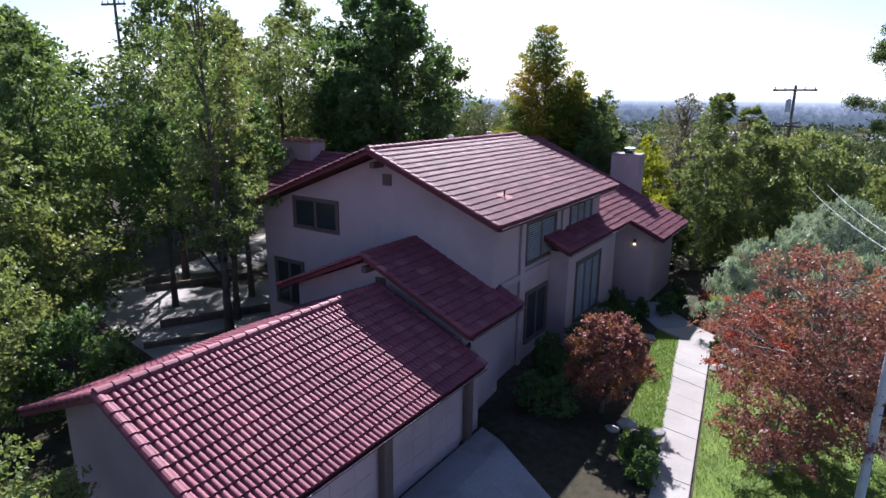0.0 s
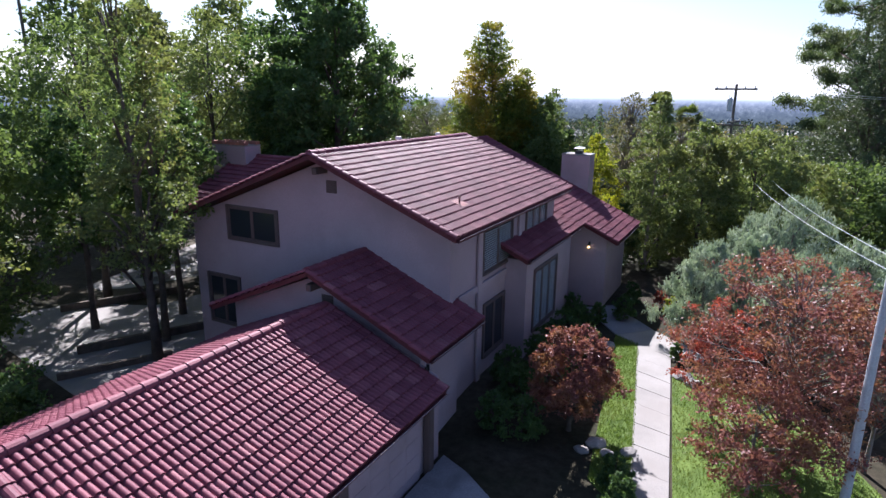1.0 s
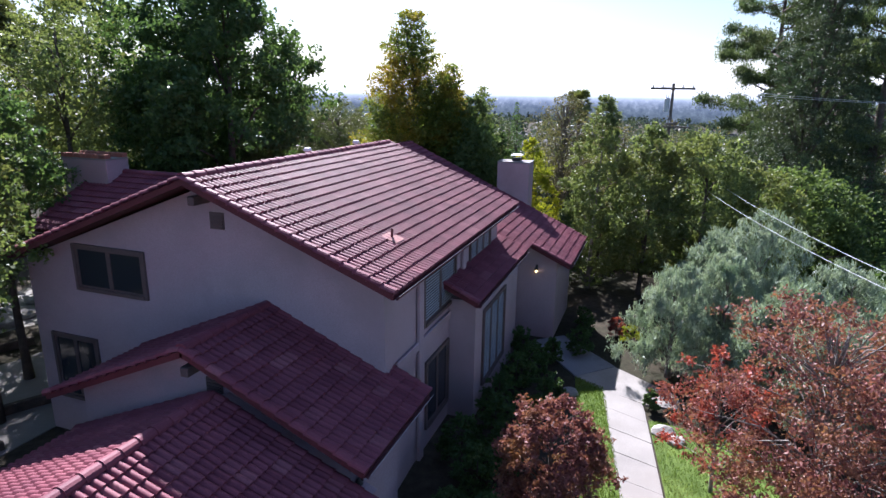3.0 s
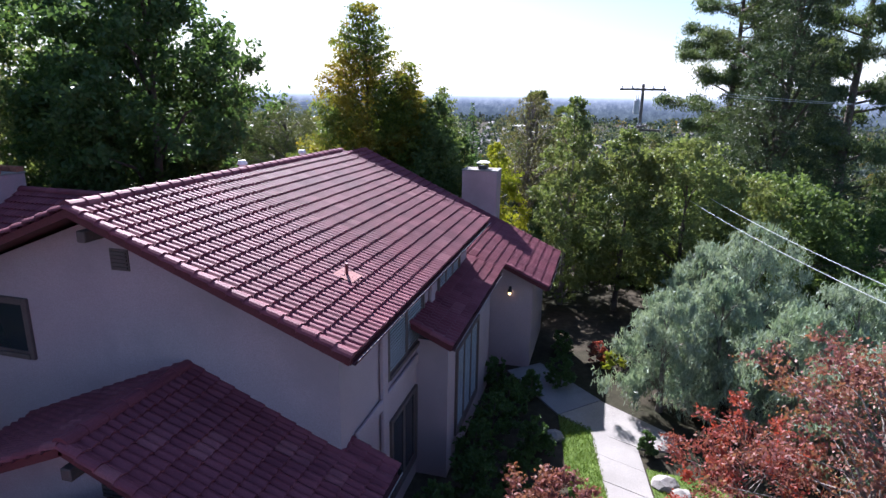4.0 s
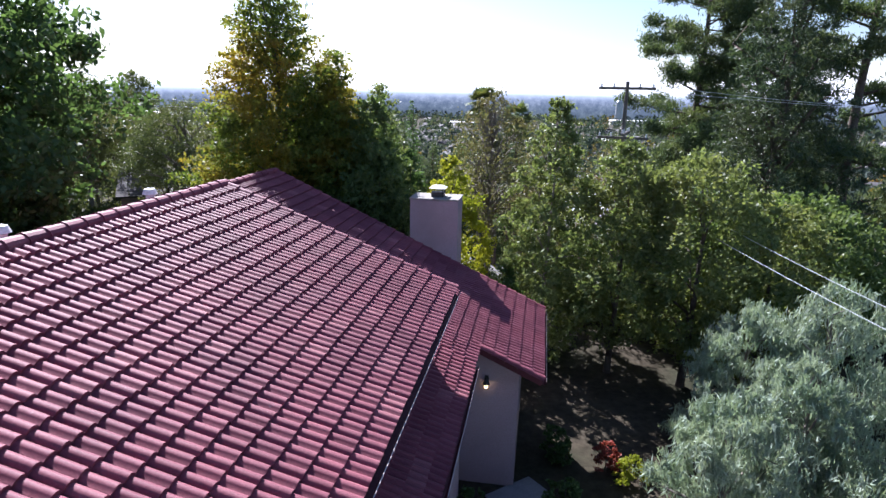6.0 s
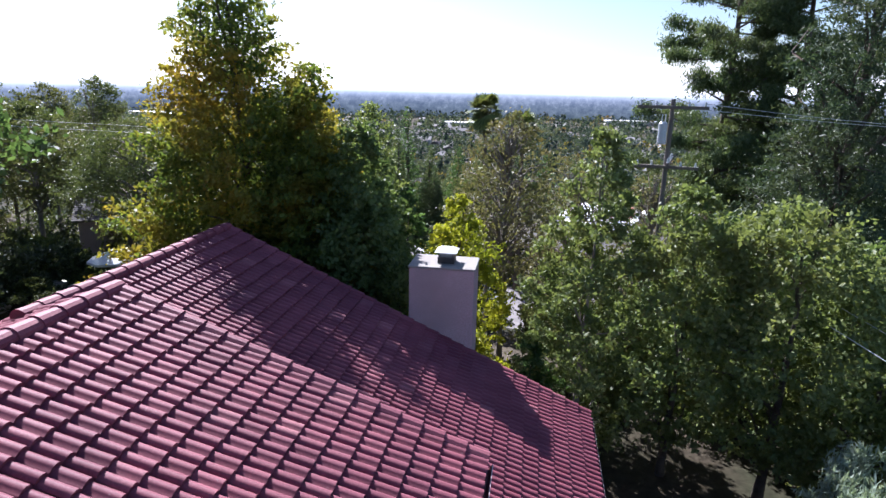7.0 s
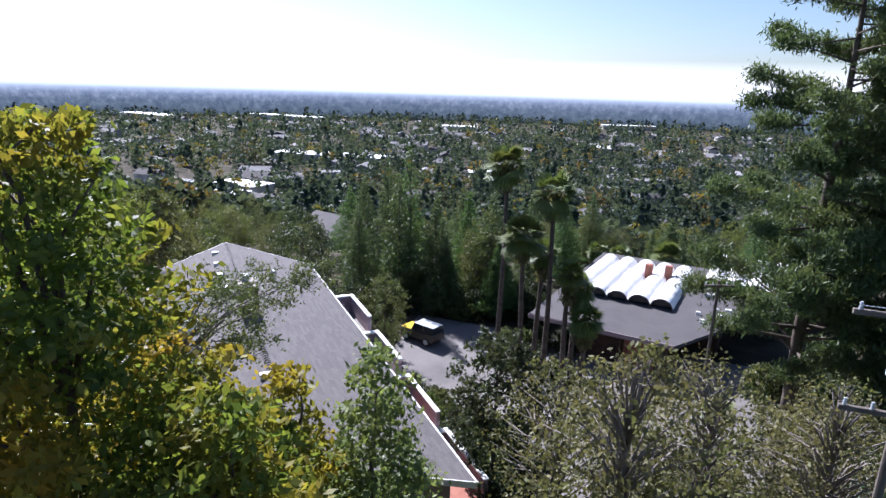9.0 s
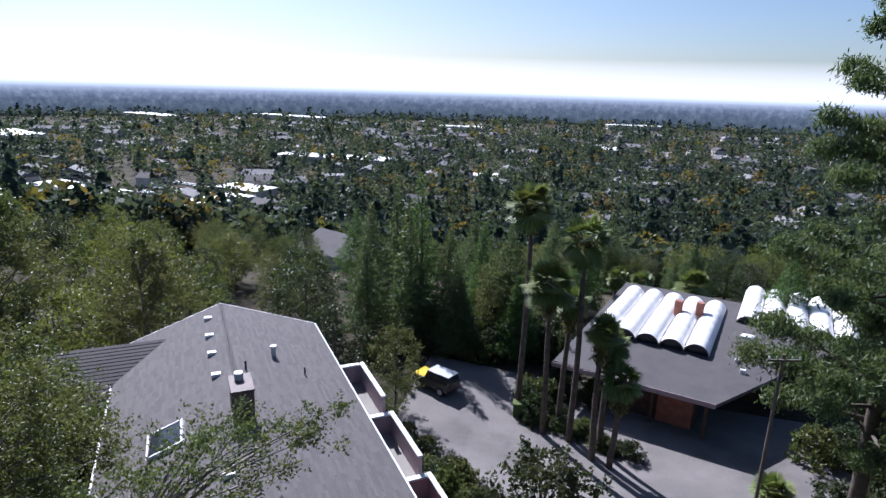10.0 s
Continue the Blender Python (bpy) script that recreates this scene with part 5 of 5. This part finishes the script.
def vehicle(x, y, z, rz, body_mat, top_mat, label, category, profile, cabin, width=1.75, wheel_r=0.33, wheels=(-1.3, 1.35)):
    """A parked car: body and cabin from side outlines along its length, glass, lamps and four wheels."""
    ob = thing(category.replace(" ", "_"), label, category, pose(x, y, z, 0, 0, rz))

    def side(name, pts, w0, w1, mat):
        v, f = [], []
        zs = [p[1] for p in pts]
        z0, z1 = min(zs), max(zs)
        for s in (-1, 1):
            for px, pz in pts:
                w = w0 + (w1 - w0) * (pz - z0) / (z1 - z0)
                v.append((s * w / 2, px, pz))
        n = len(pts)
        f = [tuple(range(n))[::-1], tuple(range(n, 2 * n))] + [(i, (i + 1) % n, n + (i + 1) % n, n + i) for i in range(n)]
        return mesh_obj(name, v, f, mat, ob)

    side("body", profile, width, width * 0.94, body_mat)
    side("cabin_glass", cabin, width * 0.9, width * 0.74, GLASS)
    top = max(p[1] for p in cabin)
    ys = [p[0] for p in cabin if p[1] > top - 0.05]
    box_part("roof", (-width * 0.38, width * 0.38, min(ys) - 0.05, max(ys) + 0.05, top - 0.01, top + 0.04), top_mat, ob, "", 0.015)
    for s in (-1, 1):
        box_part("pillar", (s * width * 0.41 - 0.03, s * width * 0.41 + 0.03, sum(ys) / len(ys) - 0.05, sum(ys) / len(ys) + 0.05, top - 0.45, top), body_mat, ob, "", 0)
        for wy in wheels:
            wx = s * (width / 2 - 0.08)
            w = cylinder_part("wheel", (wx - 0.11, wy, wheel_r), (wx + 0.11, wy, wheel_r), wheel_r, RUBBER, ob, 18)
            cylinder_part("rim", (wx + s * 0.1, wy, wheel_r), (wx + s * 0.125, wy, wheel_r), wheel_r * 0.6, GREY_METAL, w, 12)
        front = max(p[0] for p in profile)
        rear = min(p[0] for p in profile)
        box_part("headlight", (s * width * 0.36 - 0.13, s * width * 0.36 + 0.13, front - 0.06, front + 0.012, 0.62, 0.76), WHITE, ob, "", 0.02)
        box_part("tail_light", (s * width * 0.4 - 0.08, s * width * 0.4 + 0.08, rear - 0.012, rear + 0.06, 0.65, 0.85), BRICK, ob, "red tail light", 0.02)
    return ob


SEDAN = [(-2.2, 0.3), (2.2, 0.3), (2.25, 0.7), (1.9, 0.85), (0.9, 0.95), (-1.6, 1.0), (-2.2, 0.9)]
SEDAN_CABIN = [(-1.75, 0.97), (1.0, 0.94), (0.3, 1.42), (-1.1, 1.45)]
JEEP = [(-1.9, 0.5), (1.9, 0.5), (1.95, 1.05), (0.6, 1.15), (-1.9, 1.15)]
JEEP_CABIN = [(-1.85, 1.15), (0.65, 1.15), (0.4, 1.8), (-1.8, 1.8)]
jeep = vehicle(-20.5, 81.6, -7.97, 60, paint("brown_black_paint", (0.035, 0.03, 0.026)), GREY_METAL, "dark off-road car with a yellow nose parked on the driveway", "off-road car", JEEP, JEEP_CABIN, 1.8, 0.4, (-1.15, 1.2))
box_part("bonnet", (-0.78, 0.78, 0.75, 1.93, 1.08, 1.17), paint("yellow_paint", (0.62, 0.45, 0.02)), jeep, "yellow bonnet", 0.03)
box_part("grille", (-0.8, 0.8, 1.955, 1.99, 0.6, 1.04), paint("yellow_paint_front", (0.62, 0.45, 0.02)), jeep, "yellow front panel", 0.01)
vehicle(7.4, 39.8, ground_z(7.4, 39.8) + 0.04, 8, paint("blue_black_paint", (0.02, 0.025, 0.04)), DARK, "dark car parked on the road", "car", SEDAN, SEDAN_CABIN)


def bin_box(x, y):
    z = ground_z(x, y)
    ob = thing("waste_bin", "dark green waste bin overgrown with leaves", "bin", Matrix.Translation((x, y, z)))
    box_part("body", (-0.5, 0.5, -0.4, 0.4, 0.05, 1.1), surface("bin_green", (0.05, 0.09, 0.03), (0.08, 0.13, 0.04), 3, 30), ob, "", 0.04)
    box_part("lid", (-0.55, 0.55, -0.45, 0.45, 1.102, 1.2), LEAF_LIGHT, ob, "", 0.03)


bin_box(-13.3, 78.6)


def patio_umbrella(x, y, r, top):
    z = ground_z(x, y)
    ob = thing("patio_umbrella", "pale open garden umbrella in the neighbouring yard", "umbrella", Matrix.Translation((x, y, z)))
    cylinder_part("pole", (0, 0, 0), (0, 0, top), 0.03, DARK, ob, 8)
    v, f = [(0, 0, top)], []
    for i in range(8):
        a = math.pi * i / 4
        v.append((r * math.cos(a), r * math.sin(a), top - 0.5))
    for i in range(8):
        a = math.pi * i / 4
        v.append((r * math.cos(a), r * math.sin(a), top - 0.62))
    for i in range(8):
        j = (i + 1) % 8
        f += [(0, 1 + i, 1 + j), (1 + i, 9 + i, 9 + j, 1 + j)]
    mesh_obj("canopy", v, f, WHITE, ob, "pale fabric canopy")


patio_umbrella(-30.2, 47.5, 1.3, 2.5)


def boulder(x, y, r, seed, mat=STONE, lift=0.0):
    rng = random.Random(seed)
    bm = bmesh.new()
    bmesh.ops.create_icosphere(bm, subdivisions=2, radius=r)
    for v in bm.verts:
        k = 1 + 0.28 * noise.noise(v.co * (1.6 / r) + Vector((seed, 0, 0)))
        v.co = Vector((v.co.x * k * 1.25, v.co.y * k, v.co.z * k * 0.6))
    me = bpy.data.meshes.new("rock")
    bm.to_mesh(me)
    bm.free()
    me.materials.append(mat)
    ob = new("rock", me)
    ob.matrix_basis = pose(x, y, ground_z(x, y) + r * 0.3 + lift, 0, 0, rng.uniform(0, 360))
    tagged(ob, "pale weathered garden rock on the soil", "rock", "garden rocks")


for i, (x, y, r) in enumerate(((-4.5, 16.9, 0.26), (-4.1, 16.5, 0.2), (-4.8, 16.4, 0.18), (-2.85, 22.7, 0.3), (-2.5, 22.3, 0.25), (-3.6, 16.9, 0.22), (-5.9, 24.2, 0.25))):
    boulder(x, y, r, 300 + i)
rng_r = random.Random(21)
for i in range(14):
    boulder(rng_r.uniform(-33, -29), rng_r.uniform(21.5, 26), rng_r.uniform(0.25, 0.6), 420 + i)
for i in range(85):
    boulder(rng_r.uniform(-38, -26.5), rng_r.uniform(41, 52), rng_r.uniform(0.18, 0.62), 320 + i)
# timber kerbs along the patio terraces
for (x0, y0), (x1, y1), hh in (((-24.6, 13.6), (-21.3, 20.2), 0.35), ((-23.0, 11.9), (-21.2, 15.4), 0.25), ((-30, 16), (-27.5, 21), 0.35)):
    d = Vector((x1 - x0, y1 - y0, 0))
    m = Matrix.Translation((x0, y0, ground_z(x0, y0) + 0.02)) @ Matrix.Rotation(math.atan2(d.y, d.x), 4, "Z")
    bm = bmesh.new()
    block(bm, 0, d.length, -0.1, 0.1, 0, hh, 0.02, m)
    me = bpy.data.meshes.new("timber_kerb")
    bm.to_mesh(me)
    bm.free()
    me.materials.append(BARK)
    tagged(new("timber_kerb", me), "dark timber kerb along the patio", "kerb")


def slope_shrubs():
    rng = random.Random(31)
    base = [tree(-17.0, 68.5, ground_z(-17, 68.5) + 1.5, 1.5, "low green shrub on the bank", mat, "dome", ground_z(-17, 68.5) + 0.1, 40, 3800, 0.19, 400 + i, trunk=0.05, name="shrub", category="shrub", group="bank shrubs", limbs=6)
            if i == 0 else tree(-15.0, 64.5, ground_z(-15, 64.5) + 1.7, 1.5, "low dark shrub on the bank", mat, "dome", ground_z(-15, 64.5) + 0.1, 40, 3800, 0.19, 400 + i, trunk=0.05, name="shrub", category="shrub", group="bank shrubs", limbs=6)
            for i, mat in enumerate((LEAF_MUTED, LEAF_MUTED_DARK))]
    spots = []
    for i in range(26):
        t = i / 25
        spots.append((-21.5 + 11 * t + rng.uniform(-1.2, 1.2), 74.0 - 17.5 * t + rng.uniform(-1.5, 1.5), rng.uniform(0.6, 1.1)))
    for i in range(44):
        spots.append((rng.uniform(-27, -5), rng.uniform(86.5, 97), rng.uniform(0.8, 1.7)))
    for i in range(16):
        spots.append((rng.uniform(-13, -6.2), rng.uniform(78.3, 85), rng.uniform(0.5, 1.0)))
    for i in range(20):
        t = rng.random()
        spots.append((-13.5 + 8.5 * t + rng.uniform(-0.7, 0.7), 79.2 - 5.0 * t + rng.uniform(-1.0, 1.0), rng.uniform(0.35, 0.75)))
    brown = tree(-4.0, 56.0, ground_z(-4, 56) + 1.8, 1.6, "dry olive brown shrub on the bank", LEAF_BROWN, "dome", ground_z(-4, 56) + 0.1, 40, 4500, 0.17, 410, trunk=0.05, name="shrub", category="shrub", group="bank shrubs", limbs=14, bark=PALE_BARK)
    for i in range(34):
        x, y, sc = rng.uniform(-9, 9), rng.uniform(43, 52) if i < 22 else rng.uniform(52, 63), rng.uniform(0.8, 1.7) if i < 22 else rng.uniform(0.5, 0.9)
        copy_thing(brown, Matrix.Translation((x, y, ground_z(x, y))) @ Matrix.Rotation(rng.uniform(0, 6.28), 4, "Z") @ Matrix.Diagonal((sc, sc, sc * rng.uniform(0.8, 1.3), 1)))
    for i in range(26):
        spots.append((rng.uniform(-36, -26), rng.uniform(41, 51), rng.uniform(0.35, 0.7)))
    for i in range(40):
        spots.append((rng.uniform(-24, -12), rng.uniform(39, 48.5), rng.uniform(0.7, 1.3)))
    for i in range(50):
        spots.append((rng.uniform(-50, -33), rng.uniform(42, 66), rng.uniform(0.7, 1.5)))
    for i in range(22):
        spots.append((rng.uniform(6, 22), rng.uniform(66, 80), rng.uniform(0.8, 1.8)))
    for x, y, sc in spots:
        copy_thing(rng.choice(base), Matrix.Translation((x, y, ground_z(x, y))) @ Matrix.Rotation(rng.uniform(0, 6.28), 4, "Z") @ Matrix.Diagonal((sc, sc, sc * rng.uniform(0.8, 1.3), 1)))


slope_shrubs()


def lawn_grass():
    rng = np.random.default_rng(8)
    pts = []
    for poly in (((-5.9, 25.5), (-4.85, 25.0), (-2.95, 14.0), (-4.3, 15.2)), ((-3.3, 23.3), (0.2, 23.0), (2.6, 18.0), (2.2, 12.0), (-1.7, 12.0))):
        p = np.array(poly)
        lo, hi = p.min(0), p.max(0)
        c = lo + rng.random((26000, 2)) * (hi - lo)
        ok = np.ones(len(c), bool)
        for i in range(len(p)):
            a, b = p[i], p[(i + 1) % len(p)]
            ok &= ((b[0] - a[0]) * (c[:, 1] - a[1]) - (b[1] - a[1]) * (c[:, 0] - a[0])) <= 0
        pts.append(c[ok])
    c = np.concatenate(pts)
    c = np.column_stack([c, np.full(len(c), 0.075)])
    ob = leaves_mesh("grass", c, 0.1 * (0.6 + 0.8 * rng.random(len(c))), GRASS_BLADE, None, rng, 0.16, direction=(0, 0, 1.6))
    tagged(ob, "short green blades of the lawn", "grass", kind="stuff")


lawn_grass()


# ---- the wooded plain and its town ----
# The blue tint in the first two leaf colours stands in for distance haze.
FAR_A = leaf_material("far_leaf_hazed_green", (0.045, 0.066, 0.05), (0.085, 0.112, 0.078), (0.095, 0.105, 0.068), 0.02, 0.35, spec=0.04)
FAR_B = leaf_material("far_leaf_hazed_dark", (0.036, 0.054, 0.048), (0.062, 0.088, 0.072), (0.055, 0.075, 0.065), 0.02, 0.3, spec=0.04)
FAR_C = leaf_material("far_leaf_autumn", (0.13, 0.13, 0.04), (0.22, 0.18, 0.05), (0.2, 0.12, 0.05), 0.02, 0.3, spec=0.04)


def far_woods():
    rng = np.random.default_rng(77)
    cents, sizes, mats = [], [], []
    groups = {0: [], 1: [], 2: [], 3: []}
    for i in range(8000):
        u = rng.random()
        r = 120 * (1240 / 120) ** u
        az = radians(rng.uniform(-62, 38))
        x, y = -10 + r * math.sin(az), 30 + r * math.cos(az)
        if y < 118:
            continue
        z = ground_z(x, y)
        if -300 < x < -120 and 260 < y < 420 and rng.random() < 0.72:
            continue
        k = int(rng.choice(4, p=[0.5, 0.31, 0.12, 0.07]))
        big = 1 + r / 2600 * 0.7
        h = (rng.uniform(5.5, 11.5) if k != 2 else rng.uniform(9, 16)) * min(1.25, big)
        w = (h * rng.uniform(0.36, 0.62) if k != 2 else h * rng.uniform(0.17, 0.25)) * big
        n = 100 if r < 300 else 44 if r < 700 else 20
        t = rng.random(n) ** (0.8 if k != 2 else 1.5)
        rad = w * (np.sqrt(np.clip(1 - (2 * t - 1) ** 2, 0.03, 1)) if k != 2 else (1 - t) ** 0.8 + 0.05) * (0.6 + 0.45 * rng.random(n))
        a = rng.random(n) * 2 * math.pi
        c = np.column_stack([x + rad * np.cos(a), y + rad * np.sin(a), z + h * (0.1 + 0.9 * t)])
        groups[k].append((c, np.full(n, h * (0.15 if r < 300 else 0.2 if r < 700 else 0.3)) * (0.7 + 0.6 * rng.random(n))))
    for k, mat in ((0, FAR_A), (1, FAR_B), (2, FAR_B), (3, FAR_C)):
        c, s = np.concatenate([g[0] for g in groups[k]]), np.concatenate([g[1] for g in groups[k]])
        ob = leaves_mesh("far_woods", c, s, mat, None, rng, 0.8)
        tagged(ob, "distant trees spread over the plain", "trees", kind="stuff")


far_woods()


def far_house(x, y, w, d, h, rz, wall, roof, flat):
    m = pose(x, y, ground_z(x, y), 0, 0, rz)
    ob = thing("far_building", "distant low building with a flat roof" if flat else "distant house with a pitched roof", "building", m, "distant buildings")
    bm = bmesh.new()
    block(bm, -w / 2, w / 2, -d / 2, d / 2, -1, h)
    part("wall", bm, wall, ob)
    bm = bmesh.new()
    if flat:
        block(bm, -w / 2 - 0.4, w / 2 + 0.4, -d / 2 - 0.4, d / 2 + 0.4, h, h + 0.5)
    else:
        prism(bm, [(-w / 2 - 0.5, h - 0.1), (w / 2 + 0.5, h - 0.1), (0, h + w * 0.22)], -d / 2 - 0.5, d / 2 + 0.5)
    part("roof", bm, roof, ob)
    k = 2 if w < 20 else 6
    for i in range(k):
        box_part("window", (-w / 2 + w * (i + 0.25) / k, -w / 2 + w * (i + 0.75) / k, -d / 2 - 0.06, -d / 2 - 0.01, 1.0, min(h - 0.4, 2.3)), GLASS, ob, "", 0)


rng_f = random.Random(9)
CREAM = surface("cream_wall", (0.5, 0.47, 0.42), (0.6, 0.57, 0.52), 0.2, 2)
GREYROOF = surface("grey_roof", (0.16, 0.155, 0.16), (0.26, 0.25, 0.25), 0.2, 2)
for x, y, w, d, h, rz in ((-240, 302, 60, 18, 6, -20), (-214, 266, 70, 14, 6, -18), (-158, 287, 16, 34, 7, -22), (-167, 482, 90, 24, 6, -6), (-44, 428, 16, 12, 5, 10), (-494, 528, 80, 30, 9, -30), (-166, 334, 30, 16, 5, -18), (-600, 900, 120, 30, 8, -25), (-420, 1000, 140, 30, 8, -20), (60, 652, 14, 40, 6, -5), (-120, 900, 60, 25, 7, 0), (150, 1100, 90, 25, 7, 5)):
    far_house(x, y, w, d, h, rz, CREAM, VAULT, True)
for i in range(330):
    az, r = radians(rng_f.uniform(-50, 32)), rng_f.uniform(200, 1000)
    x, y = -10 + r * math.sin(az), 30 + r * math.cos(az)
    if y > 150:
        far_house(x, y, rng_f.uniform(9, 14), rng_f.uniform(12, 20), rng_f.uniform(3.5, 6), rng_f.uniform(-90, 90), CREAM, rng_f.choice((GREYROOF, GREYROOF, GREYROOF, SHINGLE, SHINGLE)), i % 6 == 0)
far_house(-43.0, 128, 10, 13, 4.0, 60, CREAM, SHINGLE, False)


def far_car():
    """A small parked car: body with cabin and four wheels."""
    ob = thing("parked_car", "distant pale car parked in the lot", "car", pose(-200, 300, ground_z(-200, 300)), "parked cars")
    bm = bmesh.new()
    block(bm, -0.9, 0.9, -2.2, 2.2, 0.3, 0.9, 0.1)
    part("body", bm, VAULT, ob)
    bm = bmesh.new()
    block(bm, -0.75, 0.75, -1.2, 0.9, 0.91, 1.45, 0.15)
    part("cabin", bm, VAULT, ob)
    for x, y in ((-0.8, -1.3), (0.8, -1.3), (-0.8, 1.3), (0.8, 1.3)):
        cylinder_part("wheel", (x - 0.1, y, 0.32), (x + 0.1, y, 0.32), 0.32, RUBBER, ob, 10)
    return ob


car = far_car()
for i in range(70):
    x, y = -225 + 3.4 * (i % 18) + rng_f.uniform(-0.5, 0.5), 312 + 17 * (i // 18) - 0.35 * 3.4 * (i % 18) + rng_f.uniform(-1, 1)
    copy_thing(car, pose(x, y, ground_z(x, y), 0, 0, rng_f.choice((-18, 162))))


def backdrop():
    """A glowing ring at the plain's far edge, painted with hazy hills and air."""
    m = bpy.data.materials.new("painted_haze")
    m.use_nodes = True
    nodes, links = m.node_tree.nodes, m.node_tree.links
    nodes.remove(nodes["Principled BSDF"])
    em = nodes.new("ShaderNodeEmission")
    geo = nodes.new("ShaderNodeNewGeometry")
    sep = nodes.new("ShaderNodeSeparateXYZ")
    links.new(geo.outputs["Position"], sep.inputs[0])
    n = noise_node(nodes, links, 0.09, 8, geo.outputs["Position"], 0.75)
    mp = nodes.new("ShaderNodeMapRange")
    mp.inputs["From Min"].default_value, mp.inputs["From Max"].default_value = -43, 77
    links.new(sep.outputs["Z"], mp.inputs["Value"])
    # Haze painted by height: dark blue-grey below, paling to near white above.
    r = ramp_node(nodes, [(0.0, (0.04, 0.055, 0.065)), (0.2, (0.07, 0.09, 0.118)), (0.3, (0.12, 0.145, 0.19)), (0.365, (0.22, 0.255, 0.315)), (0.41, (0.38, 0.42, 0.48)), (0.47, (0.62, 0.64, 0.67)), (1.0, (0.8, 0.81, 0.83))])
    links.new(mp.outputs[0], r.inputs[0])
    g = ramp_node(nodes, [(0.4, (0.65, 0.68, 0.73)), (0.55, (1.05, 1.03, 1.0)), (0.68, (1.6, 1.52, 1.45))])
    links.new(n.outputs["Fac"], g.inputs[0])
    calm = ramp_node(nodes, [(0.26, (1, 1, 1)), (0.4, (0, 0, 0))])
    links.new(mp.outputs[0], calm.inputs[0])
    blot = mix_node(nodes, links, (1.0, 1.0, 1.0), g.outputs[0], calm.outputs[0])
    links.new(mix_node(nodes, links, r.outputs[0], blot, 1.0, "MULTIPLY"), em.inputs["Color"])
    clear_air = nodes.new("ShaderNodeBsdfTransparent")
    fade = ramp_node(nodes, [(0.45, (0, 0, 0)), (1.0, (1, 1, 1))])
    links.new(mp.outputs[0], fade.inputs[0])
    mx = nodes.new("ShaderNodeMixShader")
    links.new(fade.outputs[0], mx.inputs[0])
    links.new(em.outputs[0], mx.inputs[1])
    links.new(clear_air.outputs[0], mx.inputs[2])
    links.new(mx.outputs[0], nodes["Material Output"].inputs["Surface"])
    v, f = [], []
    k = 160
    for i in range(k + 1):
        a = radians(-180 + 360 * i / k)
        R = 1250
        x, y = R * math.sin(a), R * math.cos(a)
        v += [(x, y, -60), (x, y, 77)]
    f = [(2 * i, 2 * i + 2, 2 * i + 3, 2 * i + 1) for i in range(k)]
    tagged(mesh_obj("backdrop", v, f, m), "glowing backdrop painted with hazy blue distance at the horizon", "backdrop", kind="structure")


backdrop()

walkway_slabs()
# single roof tiles last
for w, deck in PIECES:
    ob = new("tile", tile_mesh)
    ob.parent = deck
    ob.matrix_basis = w
